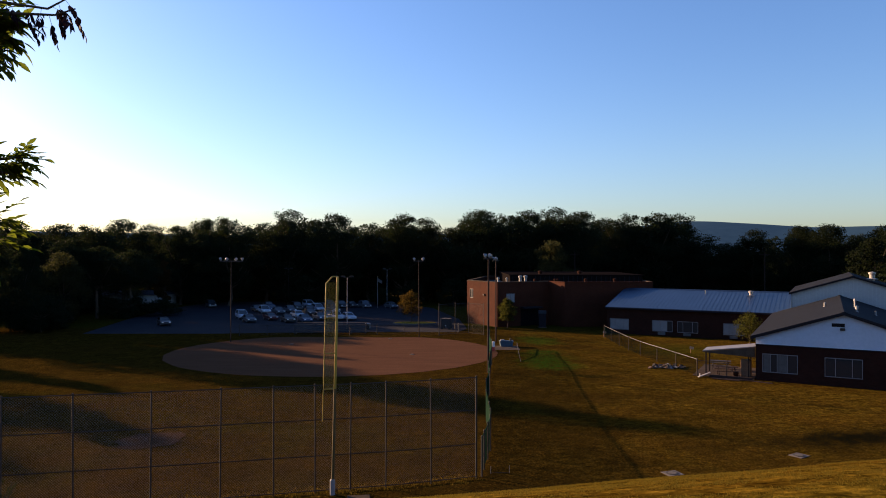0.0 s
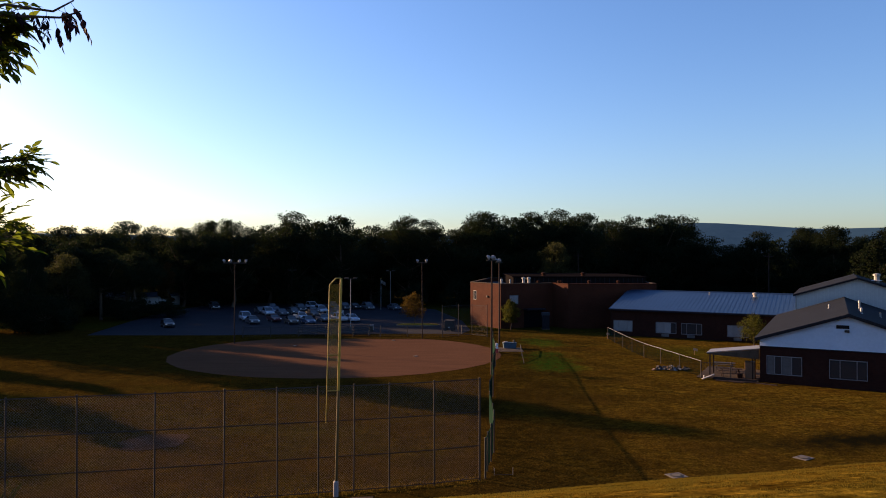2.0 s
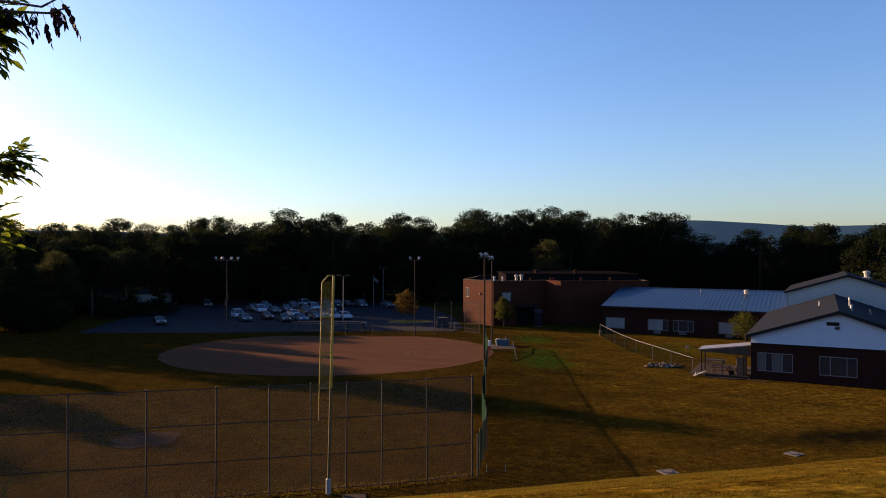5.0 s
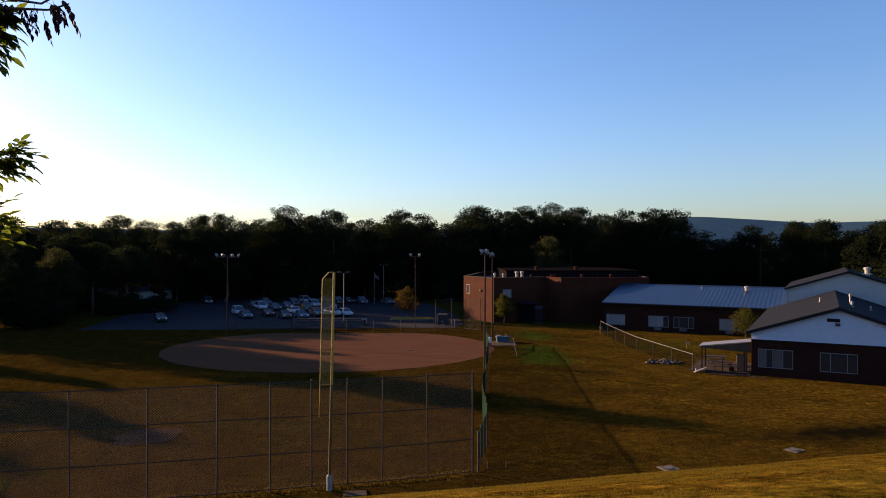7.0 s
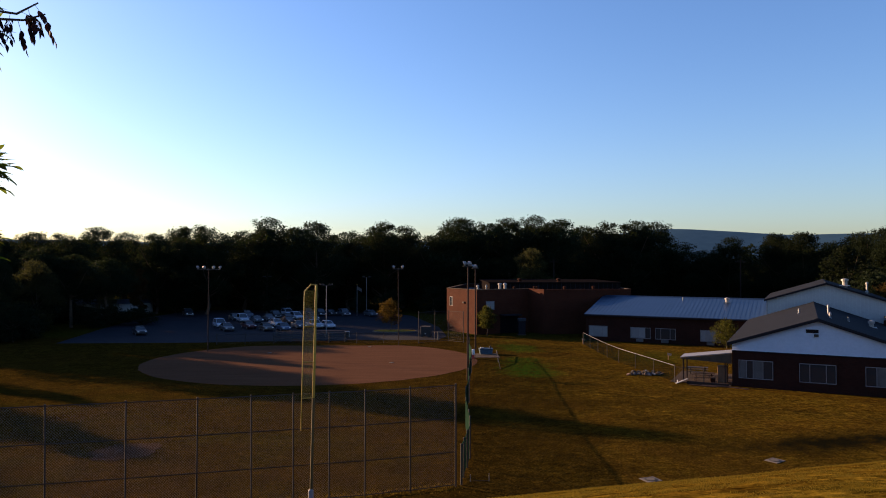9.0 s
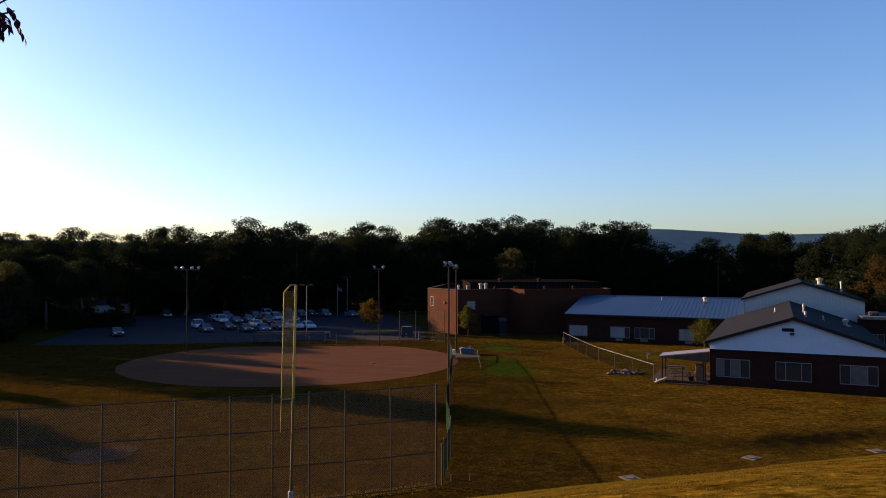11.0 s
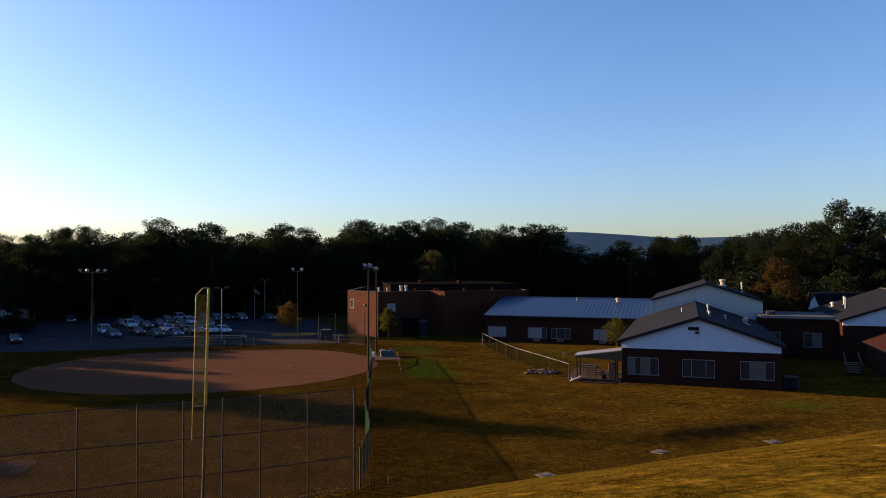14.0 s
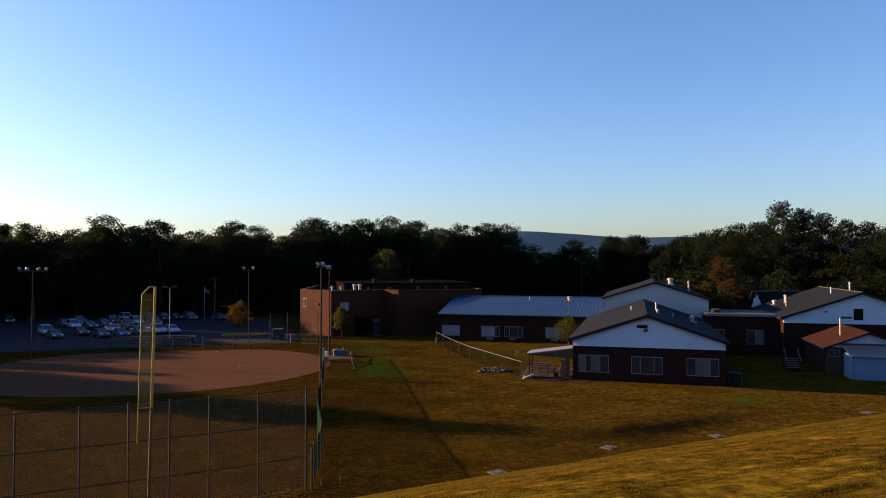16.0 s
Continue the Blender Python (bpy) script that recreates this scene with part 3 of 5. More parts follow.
def link_block():
    """Low flat-roofed link between the blocks."""
    b = thing("link_building", at_school(0, 0), "low dark brick link building with a flat roof", "building")
    part("brick_wall", pierced(12.82, 20.98, 22.0, 22.3, -0.3, 4.4, [(14.0, 1.3, 1.2, 1.5), (17.6, 1.3, 1.7, 1.5)]), BRICK, b)
    part("roof", boxes((13.2, 20.98, 21.8, 31.0, 4.4, 4.58)), FLAT_ROOF, b)
    part("roof_edge", boxes((13.2, 20.98, 21.7, 21.8, 4.38, 4.66)), WINDOW_TRIM, b)
    sash_window(b, 17.6, 22.0, 1.3, 1.7, 1.5, (1,), (0.5,), CURTAIN)
    sash_window(b, 14.0, 22.0, 1.3, 1.2, 1.5, (), (0.5,))
    unit = thing("roof_unit", at_school(14.6, 25.0, 4.58), "low grey rooftop ventilation unit on the flat roof", "roof unit")
    part("casing", boxes((-0.45, 0.45, -0.4, 0.4, 0, 0.42), bevel=0.04), FLAT_ROOF, unit)
    part("hood", boxes((-0.3, 0.2, -0.6, -0.4, 0.1, 0.36), bevel=0.03), FLAT_ROOF, unit)


def east_block():
    """Second gabled block, white siding above brick."""
    b = thing("east_building", at_school(21.0, 20.0), "brick building with broad white gable and grey roof", "building")
    w, d, z0, ze, zt, xa = 15.3, 18.0, 3.92, 4.55, 7.25, 7.65
    part("brick_wall", boxes((0, w, 0, 0.3, -0.3, z0)), BRICK, b)
    part("brick_wall", boxes((0, 0.3, 0.3, d, -0.3, ze)), BRICK, b)
    part("brick_wall", boxes((w - 0.3, w, 0.3, d, -0.3, ze)), BRICK, b)
    part("gable_wall", prism(bmesh.new(), [(0.02, z0), (w - 0.02, z0), (w - 0.02, ze), (xa, zt), (0.02, ze)], 0.01, 0.25), SIDING, b)
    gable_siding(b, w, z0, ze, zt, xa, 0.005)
    gable_roof(b, w, 0, d, ze, zt, xa, 0.35, SHINGLE, 0.1, 0.25, CURTAIN)
    # near-black panel on the gable in place of a shaded opening
    part("louvre", boxes((6.85, 7.75, -0.08, 0.02, 4.35, 5.55)), DARK, b, "square gable opening, its shade a near-black panel")
    part("wall_lamp", boxes((4.05, 4.35, -0.16, -0.03, 5.12, 5.25), bevel=0.02), DARK_STEEL, b)
    for x, y, r, h, hood in ((1.8, 8.0, 0.08, 1.1, True), (2.4, 12.0, 0.1, 0.8, True), (1.5, 13.5, 0.25, 0.35, True), (6.4, 7.0, 0.08, 0.75, False), (8.1, 6.0, 0.1, 0.9, True)):
        z = zt + 0.08 - abs(x - xa) * (zt - ze) / xa
        roof_vent(at_school(21.0 + x, 20.0 + y, z), r, h, hood)


def garage_house():
    """Small house with a brown-red roof and a lean-to garage."""
    b = thing("garage_house", at_school(22.6, 9.0), "small white-gabled house with red-brown roof and pale blue garage", "house")
    w, d, ze, zt, xa = 7.0, 8.6, 2.6, 4.0, 3.5
    part("wall", pierced(0, w, 0, 0.2, -0.3, ze, [(0.25, 1.75, 0.85, 0.55)]), PAVING, b, "tan front wall")
    for dims in ((0, 0.2, 0.2, d, -0.3, ze), (w - 0.2, w, 0.2, d, -0.3, ze), (0.2, w - 0.2, d - 0.2, d, -0.3, ze)):
        part("wall", boxes(dims), BRICK, b)
    part("gable_wall", prism(bmesh.new(), [(0.02, ze), (w - 0.02, ze), (xa, zt)], 0.01, 0.2), SIDING, b)
    gable_siding(b, w, ze, ze + 0.01, zt, xa, 0.005, 0.15)
    gable_roof(b, w, 0, d, ze, zt, xa, 0.3, RED_SHINGLE, 0.08, 0.16)
    sash_window(b, 0.25, 0.0, 1.75, 0.85, 0.55, (), (0.5,))
    blue = surface("pale_blue_paint", (0.10, 0.17, 0.29), (0.15, 0.23, 0.36), 6, 0.6, 0.6, 0, 0.0, 0.2)
    part("garage_wall", boxes((1.45, 1.6, -2.5, 0.0, -0.3, 2.2)), blue, b)
    part("garage_wall", boxes((8.0, 8.15, -2.5, 0.0, -0.3, 2.2)), blue, b)
    part("garage_wall", boxes((1.6, 8.0, -2.5, -2.35, 2.0, 2.2)), blue, b)
    door = part("garage_door", boxes((1.62, 7.98, -2.44, -2.38, -0.1, 2.0)), blue, b, "pale blue panelled garage door")
    for i in range(4):
        part("panel", boxes((1.64, 7.96, -2.46, -2.44, 0.03 + 0.49 * i, 0.47 + 0.49 * i)), blue, door)
    bm = prism(bmesh.new(), [(-2.85, 2.12), (0.0, 2.9), (0.0, 3.0), (-2.85, 2.22)], 1.25, 8.4)
    part("garage_roof", bm, METAL_ROOF, b, m=Matrix(((0, 1, 0, 0), (1, 0, 0, 0), (0, 0, 1, 0), (0, 0, 0, 1))))
    part("garage_fascia", boxes((1.25, 8.4, -2.9, -2.855, 2.1, 2.22)), blue, b)
    st = thing("chimney_pipe", at_school(24.6, 12.2, 3.2), "tall galvanised stove pipe with a side cap on the roof", "chimney")
    part("pipe", tubes(((0, 0, -0.3), (0, 0, 1.9), 0.07), seg=10), GALV, st)
    part("cap", boxes((0.0, 1.0, -0.12, 0.12, 1.85, 2.05), bevel=0.04), DARK_STEEL, st)
    steps = thing("porch_steps", at_school(20.2, 12.0), "weathered wooden porch steps with a rail beside the house", "steps")
    for i in range(5):
        part("tread", boxes((-0.6, 0.6, -0.3 * i, -0.3 * i + 0.32, 1.0 - 0.18 * i, 1.05 - 0.18 * i)), CURTAIN, steps)
    for x in (-0.62, 0.62):
        part("stringer", prism(bmesh.new(), [(0.3, 1.0), (-1.3, 0.0), (-1.1, 0.0), (0.3, 0.85)], x - 0.03, x + 0.03), WOOD_POLE, steps,
             m=Matrix(((0, 1, 0, 0), (1, 0, 0, 0), (0, 0, 1, 0), (0, 0, 0, 1))))
        part("rail", tubes(((x, 0.3, 2.0), (x, -1.3, 0.95), 0.035)), CURTAIN, steps)
        part("post", tubes(((x, 0.3, 0.0), (x, 0.3, 2.0), 0.045)), WOOD_POLE, steps)
        part("post", tubes(((x, -1.3, 0.0), (x, -1.3, 0.98), 0.045)), WOOD_POLE, steps)


def gymnasium():
    """Flat-roofed brick gymnasium with a raised roof behind its parapet."""
    b = thing("gymnasium", pose(0, 0, 0), "flat-roofed orange brick gymnasium with pale parapet cap", "building")
    plan = [(3.72, 107.0), (7.8, 100.0), (15.75, 103.6), (17.55, 100.4), (30.6, 101.5), (33, 128), (8, 128)]
    zt = 6.4
    for i, (p, q) in enumerate(zip(plan, plan[1:] + plan[:1])):
        p, q = Vector((*p, 0)), Vector((*q, 0))
        d = (q - p)
        ang = math.degrees(math.atan2(d.y, d.x))
        m = pose(p.x, p.y, 0, 0, 0, ang)
        holes = {0: [(0.9, 3.9, 0.75, 1.25)], 1: [(1.55, 3.55, 1.3, 1.15), (3.9, 0.0, 3.2, 2.5)]}.get(i, [])
        part("brick_wall", pierced(0, d.length, 0, 0.35, -0.3, zt, holes), BRICK_GYM, b, m=m)
        # two caps take dark brick: their lack of sun is put into the colour
        part("parapet_cap", boxes((-0.03, d.length + 0.03, -0.05, 0.4, zt, zt + 0.09)), BRICK_GYM if i in (2, 3) else PAVING, b, m=m)
    part("roof", slab(bmesh.new(), [(x + (18 - x) * 0.02, y + (115 - y) * 0.02) for x, y in plan], 5.6, 5.75), FLAT_ROOF, b)
    up = part("upper_wall", boxes((10.3, 30.6, 107.0, 126.0, 5.7, 7.2)), TAR_ROOF, b, "dark metal clad upper storey")
    bm = bmesh.new()
    for i in range(28):
        box(bm, 10.6 + 0.72 * i, 10.68 + 0.72 * i, 106.95, 106.999, 5.8, 7.15)
    part("wall_ribs", bm, FASCIA, up)
    part("upper_roof", boxes((10.1, 30.8, 106.8, 126.2, 7.2, 7.34)), TAR_ROOF, b)
    m = pose(3.72, 107.0, 0, 0, 0, math.degrees(math.atan2(-7, 4.08)))
    for x, z, w, h, mm in ((0.9, 3.9, 0.75, 1.25, m), (1.55, 3.55, 1.3, 1.15, pose(7.8, 100.0, 0, 0, 0, math.degrees(math.atan2(3.6, 7.95))))):
        win = sash_window(b, x, 0.0, z, w, h, (0, 1) if w > 1 else (), (0.5,))
        win.matrix_basis = mm
    for x0, x1, h in ((3.9, 7.1, 2.5),):
        # near-black panel paints the shade of the recess
        p = part("entrance", boxes((x0, x1, 0.2, 0.3, 0, h)), DARK, b, "entrance recess, its shade a near-black panel", m=pose(7.8, 100.0, 0, 0, 0, math.degrees(math.atan2(3.6, 7.95))))
    part("canopy", boxes((3.8, 6.9, -1.2, 0.0, 2.6, 2.8)), FASCIA, b, m=pose(7.8, 100.0, 0, 0, 0, math.degrees(math.atan2(3.6, 7.95))))
    part("wall_lamp", boxes((4.6, 4.95, -0.2, -0.02, 4.35, 4.6), bevel=0.03), DARK_STEEL, b, m=m)
    for x, y, r, h in ((8.0, 100.8, 0.2, 0.55), (9.3, 101.6, 0.16, 0.5), (11.4, 102.6, 0.3, 0.75), (12.2, 102.9, 0.3, 0.75), (13.6, 103.0, 0.16, 0.45),
                       (16.6, 103.0, 0.16, 0.45), (16.95, 102.8, 0.16, 0.45), (21.0, 102.5, 0.18, 0.5), (25.4, 103.0, 0.18, 0.5)):
        if x < 13:
            roof_vent(pose(x, y, 5.75), r * 0.7, h + 0.6, True, "pale hooded vent behind the gymnasium parapet", TRIM)
        else:
            roof_vent(pose(x, y, 5.75), r, h + 0.42, True, "low reddish hooded vent behind the gymnasium parapet", RED_SHINGLE)
    for x in (15.4, 21.6):
        roof_vent(pose(x, 110, 7.34), 0.28, 0.3, True, "reddish low ventilator on the upper gymnasium roof", RED_SHINGLE)
    tank = thing("utility_cabinet", pose(14.2, 99.6, 0), "grey-green utility cabinet beside the gymnasium wall", "cabinet")
    part("casing", boxes((-0.5, 0.5, -0.4, 0.4, 0.1, 2.0), bevel=0.04), FASCIA, tank)
    part("lid", boxes((-0.55, 0.55, -0.45, 0.45, 2.0, 2.4), bevel=0.03), FLAT_ROOF, tank)
    part("plinth", boxes((-0.6, 0.6, -0.5, 0.5, -0.1, 0.1)), PAVING, tank)


classroom_block()
hall_block()
wing_block()
link_block()
east_block()
garage_house()
gymnasium()


# ---- fences, poles ----
def wire_fabric(length, height, pitch=0.07, t=0.0028, z0=0.06):
    """Woven wire as crossing straight strands in the x-z plane, each a thin three-sided rod."""
    verts, faces = [], []
    for slope in (1, -1):
        c = -height if slope == 1 else 0.0
        end = length if slope == 1 else length + height
        while c < end:
            # strand x = c + slope * z, cut to 0..length
            za, zb = 0.0, height
            if slope == 1:
                za, zb = max(0.0, -c), min(height, length - c)
            else:
                za, zb = max(0.0, c - length), min(height, c)
            if zb - za > 0.02:
                xa, xb = c + slope * za, c + slope * zb
                k = len(verts)
                off = 0.002 * slope
                for x, z in ((xa, za + z0), (xb, zb + z0)):
                    verts += [(x - t, off, z), (x + t, off - t, z), (x + t, off + t, z)]
                faces += [(k, k + 1, k + 4, k + 3), (k + 1, k + 2, k + 5, k + 4), (k + 2, k, k + 3, k + 5)]
            c += pitch
    return verts, faces


def run_fence(name, label, pts, height, rails, post_r, mat_post, mat_wire, pitch=0.06, t=0.0019, mat_rail=None, post_up=0.12):
    f = thing(name, pose(0, 0, 0), label, "fence")
    for i, (x, y) in enumerate(pts):
        bm = bmesh.new()
        tube(bm, (0, 0, -0.3), (0, 0, height + post_up), post_r * (1.35 if i in (0, len(pts) - 1) else 1.0), seg=10)
        bmesh.ops.create_uvsphere(bm, u_segments=8, v_segments=5, radius=post_r * 1.4, matrix=Matrix.Translation((0, 0, height + post_up)))
        part("post", bm, mat_post, f, m=pose(x, y, 0, 0.25 * math.sin(i * 2.3), 0.3 * math.sin(i * 1.7), 0))
    for (x0, y0), (x1, y1) in zip(pts, pts[1:]):
        d = Vector((x1 - x0, y1 - y0, 0))
        m = pose(x0, y0, 0, 0, 0, math.degrees(math.atan2(d.y, d.x)))
        for z in rails:
            part("rail", tubes(((0, 0, z), (d.length, 0, z), post_r * 0.62), seg=6), mat_rail or mat_post, f, m=m)
        vs, fs = wire_fabric(d.length, height - 0.08, pitch, t)
        ob = raw("wire_fabric", [(x, y + post_r, z) for x, y, z in vs], fs, mat_wire, f, "woven wire fabric")
        tagged(ob, kind="stuff")
        ob.matrix_basis = m
    return f


OUTFIELD = [(-23.4, 26.45), (-20.5, 27.15), (-17.63, 27.82), (-15.05, 28.4), (-12.15, 29.02), (-9.46, 29.65), (-7.31, 30.18), (-5.6, 30.59), (-4.1, 30.95),
            (-2.55, 31.3), (-0.53, 31.89), (1.57, 32.65)]
run_fence("outfield_fence", "tall weathered chain-link outfield fence with three rails", OUTFIELD, 4.75, (0.1, 1.62, 3.2, 4.72), 0.034, DARK_STEEL, WIRE, 0.11, 0.0026, post_up=0.01)
SIDE = [(1.85, 32.9), (2.02, 34.0), (2.3, 35.6), (2.55, 37.2), (2.66, 38.8), (2.7, 40.5), (2.76, 44.0), (3.0, 48.0), (3.5, 52.0), (3.7, 56.0), (4.2, 61.5), (4.65, 66.0), (4.9, 70), (5.0, 74.5), (5.3, 79.0)]
run_fence("side_fence", "leaning green-meshed chain-link sideline fence", SIDE, 1.78, (1.76,), 0.036, DARK_STEEL, GREEN_MESH, 0.055, 0.0038, GREEN_MESH)
GREENF = [(20.4, 88.0), (20.3, 84.0), (20.25, 80.0), (20.25, 76.0), (20.4, 72.0), (20.9, 68.0), (21.4, 64.0), (21.9, 60.0)]
run_fence("yard_fence", "low green chain-link yard fence with galvanised top rail", GREENF, 1.5, (1.48,), 0.027, DARK_STEEL, GREEN_MESH, 0.06, 0.0019, GALV, post_up=0.04)
run_fence("patio_fence", "low galvanised patio fence beside the canopy", [(21.9, 60.0), (24.0, 58.9)], 1.4, (1.38, 0.12), 0.03, DARK_STEEL, DARK_STEEL, 0.06, 0.0016)
BACKSTOP = [(-0.5, 89.6), (1.6, 91.2), (3.4, 92.0), (5.3, 90.0)]
run_fence("backstop", "tall dark chain-link backstop behind home plate", BACKSTOP, 4.0, (0.1, 3.98), 0.034, DARK_STEEL, DARK_STEEL, 0.08, 0.0022)
BACKF = [(-26.0, 89.0), (-22.5, 89.2), (-19, 89.4), (-15.5, 89.6), (-12, 89.8), (-8.5, 89.9), (-5, 89.9), (-0.5, 89.8)]
run_fence("infield_fence", "low dark chain-link fence between infield and parking lot", BACKF, 1.3, (1.28,), 0.035, DARK_STEEL, DARK_STEEL, 0.08, 0.0022)


def foul_pole():
    f = thing("foul_pole", pose(-4.8, 30.4, 0, 0, 0, 12), "tall yellow foul pole with mesh wing and white sleeve", "foul pole")
    top = 9.5
    lean = 0.2
    def px(z):
        return lean * z / top
    part("pole", tubes(((0, 0, 0.0), (px(4.6), 0, 4.6), 0.065, 0.06), seg=12), FADED_YELLOW, f, "faded lower pole")
    part("upper_pole", tubes(((px(4.6), 0, 4.6), (px(top), 0, top), 0.06, 0.05), seg=12), YELLOW, f)
    part("sleeve", tubes(((0, 0, -0.2), (0, 0, 0.62), 0.115), ((0, 0, 0.62), (0.002, 0, 0.68), 0.115, 0.07), seg=14), SLEEVE, f, "white base sleeve")
    w = 0.5
    part("wing_tube", tubes(((px(3.2) - w, 0, 3.2), (px(top) - w, 0, top - 0.3), 0.02), seg=8), YELLOW, f)
    part("wing_tube", tubes(((px(top) - w, 0, top - 0.3), (px(top) - w * 0.45, 0, top), 0.028), ((px(top) - w * 0.45, 0, top), (px(top), 0, top), 0.028), seg=8), YELLOW, f)
    for z in (4.6, 6.15, 7.7):
        part("wing_bar", tubes(((px(z) - w, 0, z), (px(z), 0, z), 0.026), seg=8), YELLOW, f)
    vs, fs = wire_fabric(w, top - 4.6 - 0.25, 0.045, 0.0036, 0.0)
    ob = raw("wing_mesh", [(x - w + px(z + 4.6), y, z + 4.6) for x, y, z in vs], fs, YELLOW, f, "yellow wire mesh")
    tagged(ob, kind="stuff")


foul_pole()


def flood_head(parent, x, z, turn, r=0.28, tilt=-25, y=0.0):
    """A bowl-shaped floodlight with its visor and bracket."""
    bm = bmesh.new()
    prof = [(0.05, 0.28), (0.13, 0.24), (0.2, 0.15), (0.26, 0.05), (0.28, 0.0), (0.265, -0.01)]
    k = r / 0.28
    rings = []
    for rad, h in prof:
        rings.append([bm.verts.new((rad * k * math.cos(a), rad * k * math.sin(a), h * k)) for a in [2 * math.pi * i / 14 for i in range(14)]])
    for a, b in zip(rings, rings[1:]):
        for i in range(14):
            bm.faces.new((a[i], a[(i + 1) % 14], b[(i + 1) % 14], b[i]))
    bm.faces.new(rings[0])
    m = pose(x, y, z, 90 + tilt, 0, turn)
    h = part("flood_head", bm, GALV, parent, "aluminium floodlight bowl", m=m)
    part("lens", tubes(((0, 0, -0.02 * k), (0, 0, 0.01 * k), 0.262 * k), seg=14), TRIM, h)
    part("bracket", tubes(((0, 0, 0.26 * k), (0, 0, 0.42 * k), 0.03), seg=6), DARK_STEEL, h)


def field_light(m, height, heads, label, mat, r=0.11, arm=0.0, size=0.3):
    p = thing("field_light", m, label, "light pole", "floodlight poles round the field")
    part("pole", tubes(((0, 0, -0.3), (0, 0, height), r, r * 0.65), seg=12), mat, p)
    if arm:
        part("crossarm", boxes((-arm, arm, -0.06, 0.06, height - 0.18, height - 0.06), bevel=0.02), DARK_STEEL, p)
    for x, turn in heads:
        flood_head(p, x, height + 0.12, turn, size)
    return p


field_light(pose(-25.1, 82.4, 0, 0, 0.3, 0), 9.7, ((-1.3, 60), (-0.55, 20), (0.55, -15), (1.35, -50)), "wooden field light pole with four floodlights on a crossarm", WOOD_POLE, 0.06, 1.4, 0.2)
field_light(pose(-3.0, 87.8, 0, 0, -0.4, 0), 9.7, ((-0.6, 70), (0.6, -60)), "dark field light pole with two floodlights", WOOD_POLE, 0.06, 0.7, 0.22)
field_light(pose(4.0, 61.6, 0, 0, 0.2, 0), 10.2, ((-0.35, 75), (0.12, 30)), "tall field light pole with paired floodlights beside the fence", WOOD_POLE, 0.1, 0.45, 0.24)
field_light(pose(6.3, 82.9, 0, 0, 0, 0), 9.8, ((-0.35, 80), (0.0, 20)), "brown field light pole with a floodlight by the dugout", WOOD_POLE, 0.1, 0.4, 0.26)


def lot_lamp(m, height, mat, label):
    p = thing("lot_lamp", m, label, "light pole", "parking lot lamps")
    part("pole", tubes(((0, 0, -0.2), (0, 0, height), 0.05, 0.042), seg=10), mat, p)
    part("base", tubes(((0, 0, -0.2), (0, 0, 0.5), 0.22), seg=12), CONCRETE, p)
    part("arm", boxes((-0.6, 0.6, -0.04, 0.04, height - 0.05, height + 0.03)), DARK_STEEL, p)
    for x in (-0.6, 0.6):
        part("lamp_box", boxes((x - 0.28, x + 0.28, -0.2, 0.2, height, height + 0.2), bevel=0.04), DARK_STEEL, p)
    return p


lot_lamp(pose(-13.4, 97.5, 0), 7.2, SLEEVE, "white parking lot lamp pole with dark boxed lamps")
lot_lamp(pose(-11.1, 138.3, 0), 7.4, GALV, "grey parking lot lamp pole at the far side")
lot_lamp(pose(-31.5, 142.0, 0), 7.4, DARK_STEEL, "dark parking lot lamp pole at the far side")

# ---- trees ----
def leaf_cloud(rng, lobes, count, size):
    """Folded leaf sprays: most of them in rounded clumps over the shells of the lobes (centre, radii), some loose between."""
    verts, faces = [], []
    clumps, weights = [], []
    for c, r in lobes:
        for _ in range(11):
            d = Vector((rng.gauss(0, 1), rng.gauss(0, 1), rng.gauss(0.35, 0.9))).normalized()
            k = rng.uniform(0.45, 0.95)
            q = r.x * rng.uniform(0.25, 0.46)
            clumps.append((Vector((c.x + d.x * r.x * k, c.y + d.y * r.y * k, c.z + d.z * r.z * k)), Vector((q, q, q * 0.75))))
            weights.append(q * q)
    picks = rng.choices(clumps, weights=weights, k=int(count * 0.6)) + rng.choices(lobes, weights=[r.x * r.y for _, r in lobes], k=int(count * 0.4))
    for c, r in picks:
        d = Vector((rng.gauss(0, 1), rng.gauss(0, 1), rng.gauss(0, 1))).normalized()
        k = rng.random() ** 0.36
        k = k * (1.0 + 0.13 * rng.gauss(0, 1)) if k > 0.75 else k
        p = Vector((c.x + d.x * r.x * k, c.y + d.y * r.y * k, c.z + d.z * r.z * k))
        s = size * rng.uniform(0.55, 1.35)
        q = Euler((rng.uniform(-1.2, 1.2), rng.uniform(-1.2, 1.2), rng.uniform(0, 6.28))).to_matrix()
        b = len(verts)
        for x, y, z in ((-s, 0, 0), (-0.2 * s, -0.55 * s, 0.15 * s), (s, 0, -0.1 * s), (0.1 * s, 0.55 * s, 0.15 * s)):
            verts.append(p + q @ Vector((x, y, z)))
        faces += [(b, b + 1, b + 2), (b, b + 2, b + 3)]
    return verts, faces


